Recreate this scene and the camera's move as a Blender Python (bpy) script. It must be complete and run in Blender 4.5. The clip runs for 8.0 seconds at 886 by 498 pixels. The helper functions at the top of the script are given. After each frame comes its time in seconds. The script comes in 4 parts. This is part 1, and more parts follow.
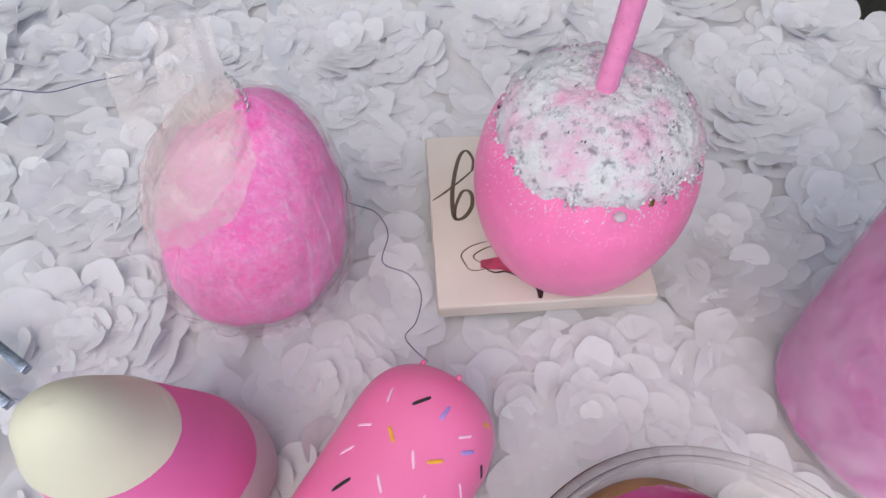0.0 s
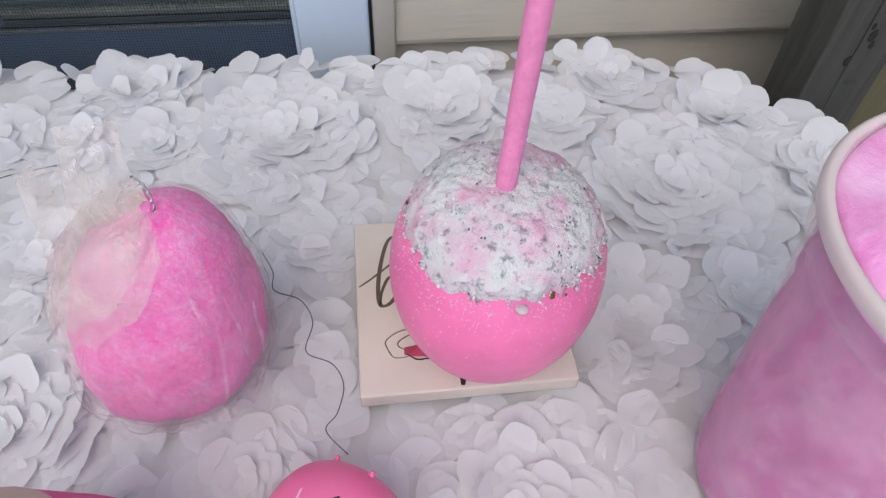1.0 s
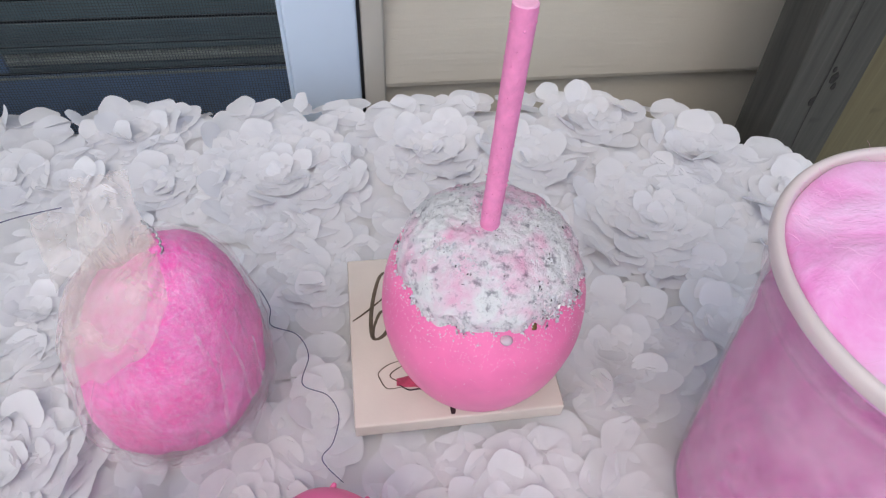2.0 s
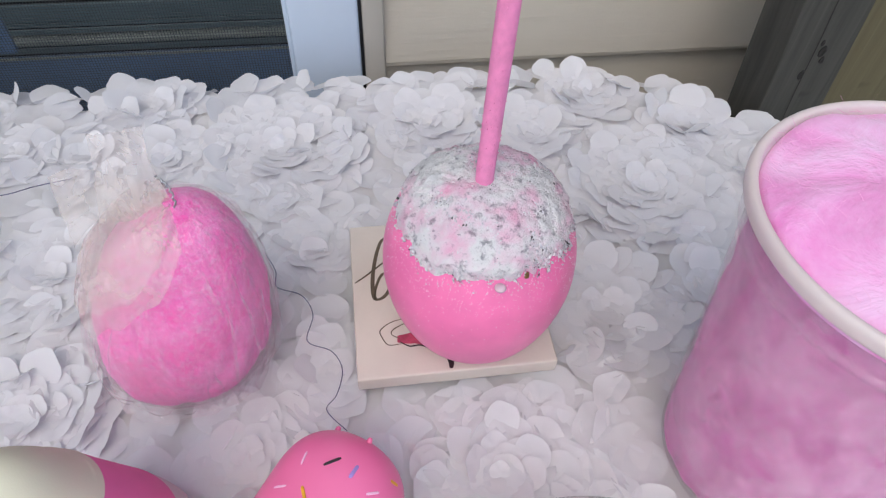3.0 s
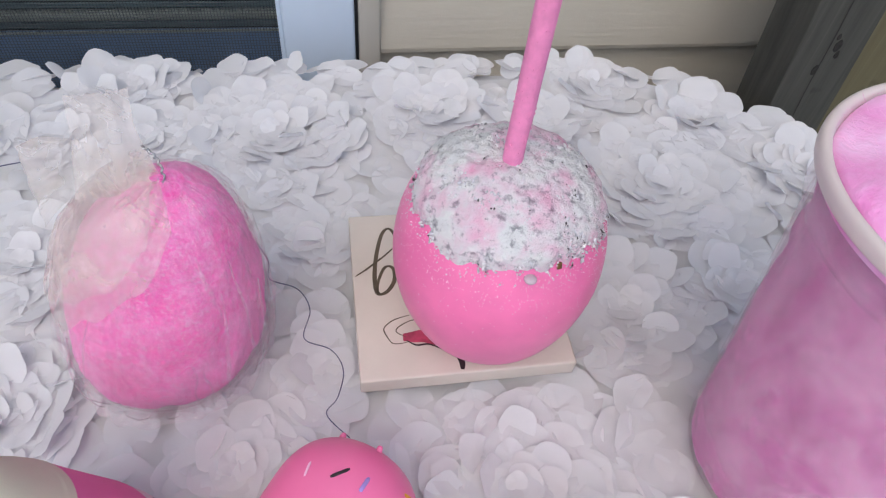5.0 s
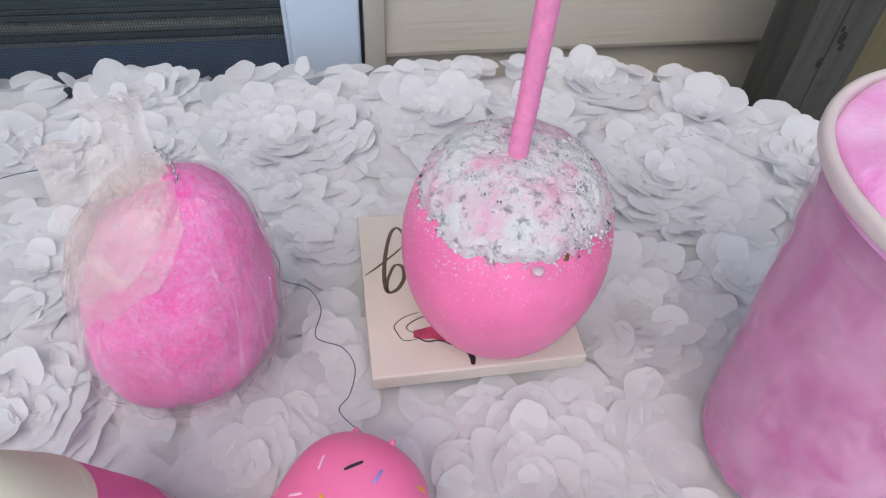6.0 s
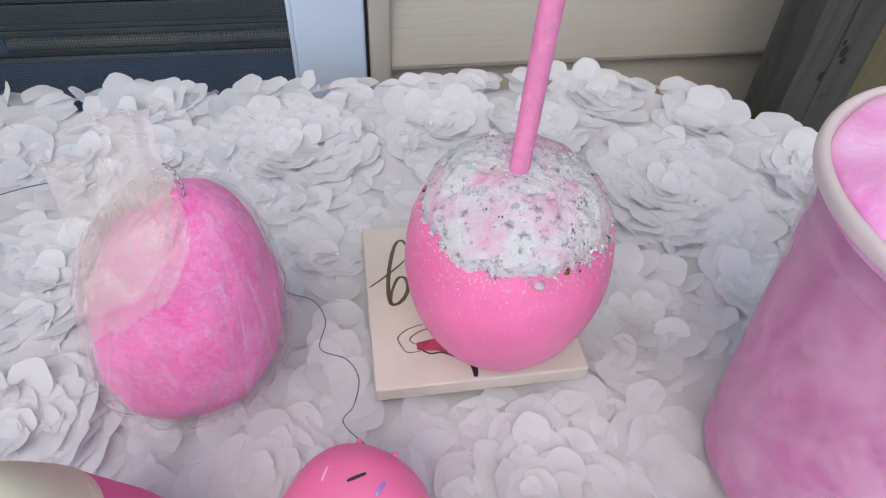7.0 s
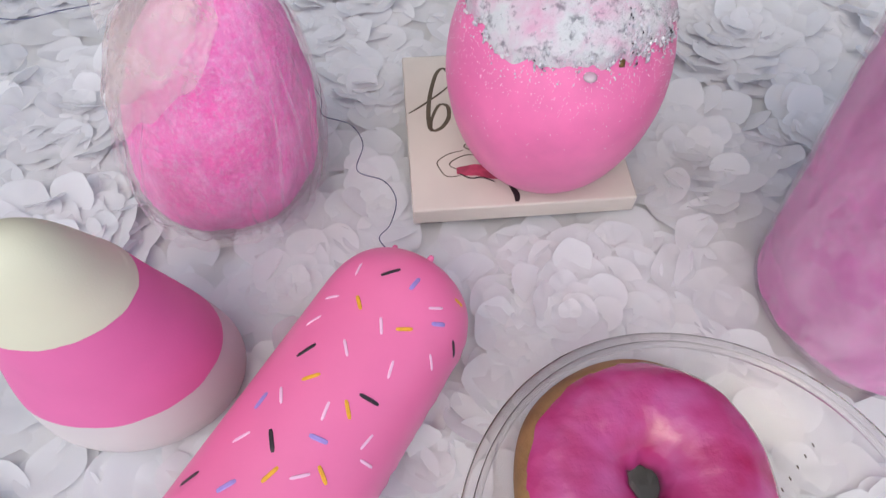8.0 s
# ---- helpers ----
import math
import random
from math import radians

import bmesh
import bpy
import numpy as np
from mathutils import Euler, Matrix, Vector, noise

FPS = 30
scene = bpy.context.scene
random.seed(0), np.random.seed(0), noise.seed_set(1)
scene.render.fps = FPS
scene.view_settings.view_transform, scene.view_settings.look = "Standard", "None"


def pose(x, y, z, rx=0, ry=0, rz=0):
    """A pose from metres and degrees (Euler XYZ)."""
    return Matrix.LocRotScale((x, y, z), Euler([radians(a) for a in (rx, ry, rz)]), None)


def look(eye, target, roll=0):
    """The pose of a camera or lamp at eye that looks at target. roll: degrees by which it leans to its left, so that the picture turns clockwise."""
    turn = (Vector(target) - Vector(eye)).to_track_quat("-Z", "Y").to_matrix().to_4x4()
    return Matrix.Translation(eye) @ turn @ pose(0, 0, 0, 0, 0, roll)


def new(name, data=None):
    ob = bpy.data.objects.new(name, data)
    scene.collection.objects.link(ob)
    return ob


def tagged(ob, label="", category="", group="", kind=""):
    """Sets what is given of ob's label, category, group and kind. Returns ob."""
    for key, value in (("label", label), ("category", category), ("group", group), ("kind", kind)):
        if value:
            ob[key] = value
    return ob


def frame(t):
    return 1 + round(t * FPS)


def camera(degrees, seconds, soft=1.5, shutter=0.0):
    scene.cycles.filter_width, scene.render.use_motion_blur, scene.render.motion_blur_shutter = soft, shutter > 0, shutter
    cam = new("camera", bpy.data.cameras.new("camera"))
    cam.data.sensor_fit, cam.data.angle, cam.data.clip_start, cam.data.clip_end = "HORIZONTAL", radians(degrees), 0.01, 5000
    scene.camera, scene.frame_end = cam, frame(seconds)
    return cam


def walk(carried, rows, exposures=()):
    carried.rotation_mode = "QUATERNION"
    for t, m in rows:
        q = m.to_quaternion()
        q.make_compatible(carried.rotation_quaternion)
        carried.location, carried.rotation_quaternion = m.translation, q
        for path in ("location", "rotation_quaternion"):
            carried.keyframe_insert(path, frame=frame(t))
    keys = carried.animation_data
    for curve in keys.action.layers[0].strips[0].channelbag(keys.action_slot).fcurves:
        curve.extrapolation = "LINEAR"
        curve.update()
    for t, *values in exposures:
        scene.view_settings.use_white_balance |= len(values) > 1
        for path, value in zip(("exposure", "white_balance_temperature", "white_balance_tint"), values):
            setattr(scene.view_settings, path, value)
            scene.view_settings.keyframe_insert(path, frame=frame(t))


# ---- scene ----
cam = camera(68.7, 8.0, 1.25, 0.2)
PATH = [
    (0, (-0.008, -0.128, 0.269), (0.074, 0.916, -1.435), 0.5),
    (0.5, (0.005, -0.122, 0.273), (0.187, 1.027, -1.354), 4.6),
    (1, (0.014, -0.124, 0.278), (0.202, 1.079, -1.309), 3.1),
    (2.3, (0.013, -0.139, 0.297), (0.246, 1.143, -1.221), 3.4),
    (2.5, (0.013, -0.144, 0.299), (0.249, 1.134, -1.222), 3.4),
    (3, (0.012, -0.154, 0.293), (0.23, 1.106, -1.245), 2.9),
    (3.5, (0.009, -0.153, 0.29), (0.289, 1.124, -1.223), 7.0),
    (4, (0.004, -0.149, 0.28), (0.314, 1.119, -1.235), 8.1),
    (4.5, (-0.002, -0.139, 0.269), (0.304, 1.116, -1.257), 7.5),
    (6, (-0.003, -0.145, 0.267), (0.268, 1.133, -1.247), 4.3),
    (6.5, (-0.003, -0.147, 0.267), (0.25, 1.14, -1.243), 3.8),
    (7, (-0.002, -0.146, 0.271), (0.253, 1.155, -1.226), 3.7),
    (7.5, (-0.006, -0.16, 0.257), (0.189, 1.039, -1.332), 2.8),
    (8, (-0.002, -0.168, 0.238), (0.097, 0.917, -1.439), 0.5),
]
walk(cam, [(t, look(eye, target, roll)) for t, eye, target, roll in PATH], [(0.0, 0.62, 6800, 6.5), (8.0, 0.62, 6800, 6.5)])

# ---- light ----
world = bpy.data.worlds.new("sky")
scene.world = world
world.use_nodes = True
wn = world.node_tree
sky = wn.nodes.new("ShaderNodeTexSky")
sky.sky_type = "NISHITA"
sky.sun_disc = False
sky.sun_elevation, sky.sun_rotation = radians(57.4), radians(205)
sky.dust_density = 2.0
wn.links.new(sky.outputs[0], wn.nodes["Background"].inputs[0])
wn.nodes["Background"].inputs[1].default_value = 0.15
sun_data = bpy.data.lights.new("sun", "SUN")
sun_data.energy, sun_data.angle, sun_data.color = 0.6, radians(75), (1.0, 0.96, 0.92)
sun = new("sun", sun_data)
sun.matrix_world = look((-0.35, -0.75, 1.3), (0, 0, 0))


# ---- materials ----
class Net:
    """A node tree with short words for its nodes."""

    def __init__(self, name):
        self.m = bpy.data.materials.new(name)
        self.m.use_nodes = True
        self.t = self.m.node_tree
        self.bsdf = self.t.nodes["Principled BSDF"]
        self.out = self.t.nodes["Material Output"]
        self.coord = self.t.nodes.new("ShaderNodeTexCoord")

    def add(self, kind, **values):
        n = self.t.nodes.new(kind)
        for k, v in values.items():
            n.inputs[k.replace("_", " ")].default_value = v
        return n

    def link(self, a, b):
        self.t.links.new(a, b)

    def noise(self, scale, detail=4.0, rough=0.55, stretch=None, distort=0.0):
        n = self.add("ShaderNodeTexNoise", Scale=scale, Detail=detail, Roughness=rough, Distortion=distort)
        src = self.coord.outputs["Object"]
        if stretch:
            mp = self.add("ShaderNodeMapping")
            mp.inputs["Scale"].default_value = stretch
            self.link(src, mp.inputs["Vector"])
            src = mp.outputs[0]
        self.link(src, n.inputs["Vector"])
        return n.outputs["Fac"]

    def ramp(self, fac, stops):
        r = self.t.nodes.new("ShaderNodeValToRGB")
        while len(r.color_ramp.elements) < len(stops):
            r.color_ramp.elements.new(0.5)
        for e, (p, c) in zip(r.color_ramp.elements, stops):
            e.position, e.color = p, (*c, 1)
        self.link(fac, r.inputs[0])
        return r.outputs[0]

    def mix(self, fac, a, b, mode="MIX"):
        n = self.t.nodes.new("ShaderNodeMixRGB")
        n.blend_type = mode
        for sock, v in zip(n.inputs, (fac, a, b)):
            if isinstance(v, (int, float)):
                sock.default_value = v
            elif isinstance(v, tuple):
                sock.default_value = (*v, 1)
            else:
                self.link(v, sock)
        return n.outputs[0]

    def bump(self, height, strength, distance, after=None):
        b = self.add("ShaderNodeBump", Strength=strength, Distance=distance)
        self.link(height, b.inputs["Height"])
        if after:
            self.link(after, b.inputs["Normal"])
        return b.outputs[0]

    def done(self, colour=None, rough=None, normal=None, **values):
        for sock, v in (("Base Color", colour), ("Roughness", rough), ("Normal", normal)):
            if v is None:
                continue
            if isinstance(v, tuple):
                self.bsdf.inputs[sock].default_value = (*v, 1)
            elif isinstance(v, (int, float)):
                self.bsdf.inputs[sock].default_value = v
            else:
                self.link(v, self.bsdf.inputs[sock])
        for k, v in values.items():
            self.bsdf.inputs[k.replace("_", " ")].default_value = v
        return self.m


def plain(name, colour, rough=0.5, vary=0.12, scale=40, bump=0.1, depth=0.0005, fine=900, **values):
    """A surface of one paint with two scales of unevenness."""
    n = Net(name)
    dark = tuple(c * (1 - vary) for c in colour)
    light = tuple(min(1, c * (1 + vary)) for c in colour)
    col = n.ramp(n.noise(scale, 5), [(0.3, dark), (0.7, light)])
    nor = n.bump(n.noise(fine, 3), bump, depth)
    return n.done(col, rough, nor, **values)


def fabric():
    n = Net("white_chiffon")
    info = n.t.nodes.new("ShaderNodeObjectInfo")
    geo = n.t.nodes.new("ShaderNodeNewGeometry")
    rnd = n.mix(0.5, info.outputs["Random"], geo.outputs["Random Per Island"])
    tint = n.ramp(rnd, [(0.2, (0.80, 0.82, 0.855)), (0.5, (0.835, 0.845, 0.865)), (0.8, (0.845, 0.84, 0.845))])
    col = n.mix(0.2, tint, n.ramp(n.noise(60, 4), [(0.3, (0.76, 0.74, 0.80)), (0.7, (0.84, 0.83, 0.83))]))
    nor = n.bump(n.noise(2500, 2), 0.15, 0.0002, n.bump(n.noise(70, 2, 0.5, distort=0.4), 0.22, 0.0015))
    n.done(col, 0.75, nor)
    n.bsdf.inputs["Sheen Weight"].default_value = 0.25
    thin = n.t.nodes.new("ShaderNodeBsdfTranslucent")
    thin.inputs["Color"].default_value = (0.90, 0.88, 0.91, 1)
    mx = n.add("ShaderNodeMixShader", Fac=0.47)
    n.link(n.bsdf.outputs[0], mx.inputs[1])
    n.link(thin.outputs[0], mx.inputs[2])
    n.link(mx.outputs[0], n.out.inputs[0])
    return n.m


def cotton(name, deep, mid, pale, scale, fine_share=0.5, fluff=0.8, through_it=0.0):
    n = Net(name)
    big = n.noise(scale, 5, 0.6, distort=0.6)
    fine = n.noise(scale * 9, 6, 0.7, distort=1.2)
    col = n.mix(fine_share, n.ramp(big, [(0.33, deep), (0.52, mid), (0.7, pale)]), n.ramp(fine, [(0.40, deep), (0.53, mid), (0.66, pale)]))
    nor = n.bump(fine, fluff, 0.0025, n.bump(big, 0.5, 0.006))
    n.done(col, 0.95, nor)
    n.bsdf.inputs["Sheen Weight"].default_value = 0.6
    n.bsdf.inputs["Sheen Tint"].default_value = (1.0, 0.75, 0.9, 1)
    if through_it:
        thin = n.t.nodes.new("ShaderNodeBsdfTranslucent")
        thin.inputs["Color"].default_value = (1.0, 0.72, 0.88, 1)
        mx = n.add("ShaderNodeMixShader", Fac=through_it)
        n.link(n.bsdf.outputs[0], mx.inputs[1])
        n.link(thin.outputs[0], mx.inputs[2])
        n.link(mx.outputs[0], n.out.inputs[0])
    return n.m


def film(name, cover, colour, rough, scale, wrinkle, shine=0.3, haze=0.12, low=0.35, high=2.0):
    """Thin clear plastic: mostly see-through, with gloss and a milky share."""
    n = Net(name)
    wr = n.noise(scale, 5, 0.6, stretch=(1, 1, 0.5), distort=1.5)
    nor = n.bump(wr, wrinkle, 0.003)
    n.done(colour, rough, nor)
    n.bsdf.inputs["Specular IOR Level"].default_value = 0.8
    clear = n.t.nodes.new("ShaderNodeBsdfTransparent")
    share = n.t.nodes.new("ShaderNodeMapRange")
    share.inputs["From Min"].default_value, share.inputs["From Max"].default_value = 0.35, 0.7
    share.inputs["To Min"].default_value, share.inputs["To Max"].default_value = cover * low, cover * high
    n.link(wr, share.inputs["Value"])
    mx = n.t.nodes.new("ShaderNodeMixShader")
    n.link(share.outputs[0], mx.inputs[0])
    n.link(clear.outputs[0], mx.inputs[1])
    n.link(n.bsdf.outputs[0], mx.inputs[2])
    gloss = n.t.nodes.new("ShaderNodeBsdfGlossy")
    gloss.inputs["Roughness"].default_value = haze
    n.link(nor, gloss.inputs["Normal"])
    face = n.add("ShaderNodeLayerWeight", Blend=0.25)
    n.link(nor, face.inputs["Normal"])
    fr = n.t.nodes.new("ShaderNodeMapRange")
    fr.inputs["To Min"].default_value, fr.inputs["To Max"].default_value = 0.03, shine
    n.link(face.outputs["Facing"], fr.inputs["Value"])
    mx2 = n.t.nodes.new("ShaderNodeMixShader")
    n.link(fr.outputs[0], mx2.inputs[0])
    n.link(mx.outputs[0], mx2.inputs[1])
    n.link(gloss.outputs[0], mx2.inputs[2])
    n.link(mx2.outputs[0], n.out.inputs[0])
    return n.m


def sugar_mat():
    n = Net("sugar_crust")
    col = n.ramp(n.noise(75, 3, 0.55, distort=0.3), [(0.30, (0.60, 0.60, 0.62)), (0.42, (0.66, 0.66, 0.67)), (0.50, (0.67, 0.59, 0.64)), (0.60, (0.69, 0.48, 0.58)), (0.74, (0.71, 0.34, 0.50))])
    grey = n.ramp(n.noise(310, 3, 0.6), [(0.55, (1, 1, 1)), (0.62, (0.72, 0.72, 0.74)), (0.70, (0.42, 0.41, 0.44))])
    col = n.mix(1.0, col, grey, "MULTIPLY")
    nor = n.bump(n.noise(900, 4, 0.75), 0.8, 0.0010)
    return n.done(col, 0.5, nor)


def icing_mat():
    n = Net("pink_icing")
    col = n.ramp(n.noise(55, 2, 0.5, distort=0.2), [(0.28, (0.36, 0.014, 0.090)), (0.42, (0.42, 0.040, 0.16)), (0.56, (0.46, 0.065, 0.22)), (0.70, (0.47, 0.10, 0.27))])
    nor = n.bump(n.noise(300, 3), 0.28, 0.0012, n.bump(n.noise(70, 2), 0.4, 0.004))
    return n.done(col, 0.14, nor, Coat_Weight=0.35)


def wood_mat(name, dark, light):
    n = Net(name)
    grain = n.noise(22, 6, 0.65, stretch=(5, 5, 0.25), distort=0.5)
    spots = n.noise(30, 3, 0.5)
    col = n.mix(n.ramp(spots, [(0.64, (0, 0, 0)), (0.72, (0.8, 0.8, 0.8))]), n.ramp(grain, [(0.3, dark), (0.7, light)]), tuple(c * 0.5 for c in dark))
    return n.done(col, 0.85, n.bump(grain, 0.5, 0.002))


def siding_mat():
    n = Net("siding_vinyl")
    grain = n.noise(30, 5, 0.6, stretch=(0.6, 3, 9))
    col = n.ramp(n.noise(6, 4), [(0.3, (0.45, 0.415, 0.355)), (0.7, (0.53, 0.49, 0.42))])
    return n.done(col, 0.5, n.bump(grain, 0.4, 0.002))


def glass_mat():
    n = Net("clear_glass")
    return n.done((0.93, 0.925, 0.92), 0.02, None, Transmission_Weight=1.0, IOR=1.29)


WHITE_CLOTH = fabric()
APPLE_PINK = plain("apple_paint", (0.815, 0.184, 0.407), 0.36, 0.08, 60, 0.15, 0.0004, 1400)
SUGAR = sugar_mat()
CRYSTAL = plain("sugar_crystal", (0.64, 0.62, 0.65), 0.35, 0.06, 900, 0.1)
SILVER = plain("silver_flake", (0.55, 0.54, 0.58), 0.35, 0.25, 900, 0.1, Metallic=0.5)
DARK_FLAKE = plain("dark_flake", (0.05, 0.045, 0.05), 0.3, 0.3, 900, 0.1)
BEAD = plain("bead_crystal", (0.80, 0.70, 0.76), 0.08, 0.05, 900, 0.1, Transmission_Weight=0.5)
GOLD = plain("gold_flake", (0.20, 0.13, 0.05), 0.35, 0.3, 600, 0.3, Metallic=0.6)
SPARK = plain("glitter_speck", (0.95, 0.85, 0.92), 0.12, 0.05, 900, 0.1)
STICK_PINK = plain("stick_paint", (0.78, 0.25, 0.47), 0.55, 0.1, 220, 0.4, 0.0008, 700)
STICK_END = plain("stick_cut", (0.84, 0.40, 0.58), 0.6, 0.1, 300, 0.3)
TILE_CREAM = plain("tile_glaze", (0.60, 0.54, 0.485), 0.45, 0.05, 30, 0.2, 0.0004, 500)
INK = plain("ink", (0.10, 0.075, 0.05), 0.6, 0.2, 300)
BLACK_INK = plain("black_ink", (0.02, 0.012, 0.015), 0.6, 0.2, 300)
FLOWER_RED = plain("flower_wash", (0.42, 0.05, 0.11), 0.6, 0.5, 120)
CANDY = cotton("cotton_candy", (0.97, 0.025, 0.40), (0.98, 0.15, 0.57), (0.98, 0.50, 0.80), 60, 0.6, 0.6)
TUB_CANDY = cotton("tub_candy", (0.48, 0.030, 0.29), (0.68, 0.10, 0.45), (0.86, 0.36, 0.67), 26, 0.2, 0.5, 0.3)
# loose fluff; its paler pink also paints in the sky light from above
LIT_TOP_CANDY = cotton("lit_loose_candy", (0.80, 0.24, 0.57), (0.87, 0.40, 0.71), (0.90, 0.60, 0.84), 35, 0.12, 0.08)
FIBRE = plain("candy_fibre", (0.86, 0.42, 0.66), 0.9, 0.1, 60)
CELLO = film("cellophane", 0.05, (0.97, 0.84, 0.88), 0.2, 70, 0.8, 0.09, 0.08)
CELLO_TAIL = film("cellophane_tail", 0.29, (0.68, 0.56, 0.54), 0.8, 45, 0.2, 0.025, 0.3, 0.6, 1.5)
CELLO_THIN = film("cellophane_thin", 0.36, (0.56, 0.48, 0.46), 0.8, 35, 0.2, 0.025, 0.3, 0.6, 1.4)
# milky pale film: the highlight along the bag's folds, put into colour
CREASE_GLINT = film("crease_glint", 0.15, (0.98, 0.86, 0.93), 0.25, 90, 0.3, 0.2, 0.15)
SKIRT = film("film_skirt", 0.11, (0.86, 0.70, 0.77), 0.35, 90, 0.5, 0.12, 0.15)
TUB_WALL = film("tub_plastic", 0.06, (0.94, 0.70, 0.84), 0.4, 25, 0.1, 0.05, 0.3)
FLOSS_HAZE = film("floss_haze", 0.08, (1.0, 0.55, 0.80), 0.9, 160, 0.6, 0.03, 0.6)
TUB_HAZE = film("tub_haze", 0.11, (0.95, 0.66, 0.84), 0.9, 45, 0.5, 0.03, 0.6)
RIM_PLASTIC = plain("rim_plastic", (0.80, 0.70, 0.69), 0.35, 0.05, 20, 0.05, Transmission_Weight=0.25)
TWIST = plain("twist_foil", (0.48, 0.48, 0.50), 0.3, 0.2, 600, 0.5, Metallic=1.0)
CLIP_STEEL = plain("clip_steel", (0.34, 0.38, 0.46), 0.25, 0.3, 200, 0.3, Metallic=0.9)
FOAM_WHITE = plain("foam_white", (0.64, 0.615, 0.475), 0.7, 0.04, 20, 0.15, 0.0003, 1200)
FOAM_BASE = plain("foam_base", (0.612, 0.552, 0.561), 0.7, 0.04, 20, 0.15, 0.0003, 1200)
FOAM_PINK = plain("foam_pink", (0.73, 0.145, 0.37), 0.6, 0.06, 25, 0.15, 0.0003, 1200)
TOY_PINK = plain("toy_pink", (0.836, 0.180, 0.380), 0.38, 0.05, 25, 0.08, 0.0003, 700)
SPR_BLACK = plain("sprinkle_black", (0.03, 0.02, 0.025), 0.4, 0.2, 300)
SPR_LAVENDER = plain("sprinkle_lavender", (0.36, 0.25, 0.62), 0.45, 0.1, 300)
SPR_YELLOW = plain("sprinkle_yellow", (0.80, 0.38, 0.03), 0.45, 0.1, 300)
SPR_WHITE = plain("sprinkle_white", (0.90, 0.52, 0.70), 0.45, 0.05, 300)
DOUGH = plain("dough", (0.29, 0.165, 0.065), 0.6, 0.25, 80, 0.4, 0.001, 500)
ICING = icing_mat()
GLASS = glass_mat()
THREAD = plain("thread", (0.07, 0.07, 0.16), 0.7, 0.2, 300)
SIDING = siding_mat()
TRIM_PAINT = plain("trim_vinyl", (0.450, 0.423, 0.378), 0.5, 0.06, 12, 0.1)
FRAME_WHITE = plain("frame_white", (0.594, 0.693, 0.828), 0.35, 0.04, 10, 0.05)
RAIL_BLUE = plain("rail_blue", (0.078, 0.140, 0.255), 0.4, 0.1, 10, 0.1)
SCREEN = plain("screen_wire", (0.030, 0.038, 0.046), 0.6, 0.1, 80)
BLIND = plain("blind_slat", (0.075, 0.120, 0.135), 0.45, 0.2, 12, 0.1)
BLIND_LIGHT = plain("rail_grey", (0.20, 0.225, 0.205), 0.5, 0.15, 12, 0.1)
# near-black colour paints the shade of the room behind the blinds
ROOM_SHADE = plain("room_shade", (0.008, 0.009, 0.011), 0.9, 0.2, 4)
GAP_BLACK = plain("gasket_black", (0.012, 0.012, 0.014), 0.7, 0.1, 30)
POST_GREY = wood_mat("post_grey", (0.030, 0.030, 0.026), (0.066, 0.064, 0.055))
BOARD_TAN = wood_mat("board_tan", (0.085, 0.072, 0.038), (0.13, 0.112, 0.060))
KNOT = plain("knot_dark", (0.014, 0.013, 0.011), 0.9, 0.4, 260, 0.5, 0.001, 700)
PATIO = plain("patio_concrete", (0.36, 0.35, 0.33), 0.9, 0.25, 3, 0.5, 0.003, 90)
TABLE_WOOD = wood_mat("table_wood", (0.16, 0.10, 0.05), (0.28, 0.19, 0.1))


# ---- builders ----
def mesh_of(name, verts, faces, material, smooth=True):
    me = bpy.data.meshes.new(name)
    me.from_pydata([tuple(v) for v in verts], [], [tuple(f) for f in faces])
    me.validate()
    me.update()
    if smooth:
        me.polygons.foreach_set("use_smooth", [True] * len(me.polygons))
    me.materials.append(material)
    return me


def part(name, bm, material, parent, label="", smooth=True):
    """Links a bmesh, or a pair of vertices and faces, as one mesh object under a thing or a part."""
    if isinstance(bm, tuple):
        me = mesh_of(name, bm[0], bm[1], material, smooth)
    else:
        me = bpy.data.meshes.new(name)
        bm.normal_update()
        bm.to_mesh(me)
        bm.free()
        if smooth:
            me.polygons.foreach_set("use_smooth", [True] * len(me.polygons))
        me.materials.append(material)
    ob = new(name, me)
    if parent is not None:
        ob.parent = parent
    if label:
        tagged(ob, label)
    return ob


def thing(name, place, label, category, group="", kind="", rz=0):
    ob = new(name)
    ob.empty_display_size = 0.02
    ob.matrix_world = pose(*place, 0, 0, rz)
    return tagged(ob, label, category, group, kind)


def box(x0, y0, z0, x1, y1, z1, bevel=0.0, segments=2):
    bm = bmesh.new()
    bmesh.ops.create_cube(bm, size=1)
    for v in bm.verts:
        v.co = Vector(((x0 + x1) / 2 + v.co.x * (x1 - x0), (y0 + y1) / 2 + v.co.y * (y1 - y0), (z0 + z1) / 2 + v.co.z * (z1 - z0)))
    if bevel:
        bmesh.ops.bevel(bm, geom=list(bm.edges), offset=bevel, segments=segments, profile=0.6, affect="EDGES")
    return bm


def smooth_profile(points, n):
    """n points along a Catmull-Rom line through the given (r, z) points."""
    p = [points[0], *points, points[-1]]
    out = []
    for k in range(n):
        u = k / (n - 1) * (len(points) - 1)
        i = min(int(u), len(points) - 2)
        w = u - i
        q = []
        for a in (0, 1):
            p0, p1, p2, p3 = (p[i + j][a] for j in range(4))
            q.append(0.5 * (2 * p1 + (p2 - p0) * w + (2 * p0 - 5 * p1 + 4 * p2 - p3) * w * w + (3 * p1 - p0 - 3 * p2 + p3) * w ** 3))
        out.append((max(q[0], 0.0), q[1]))
    return out


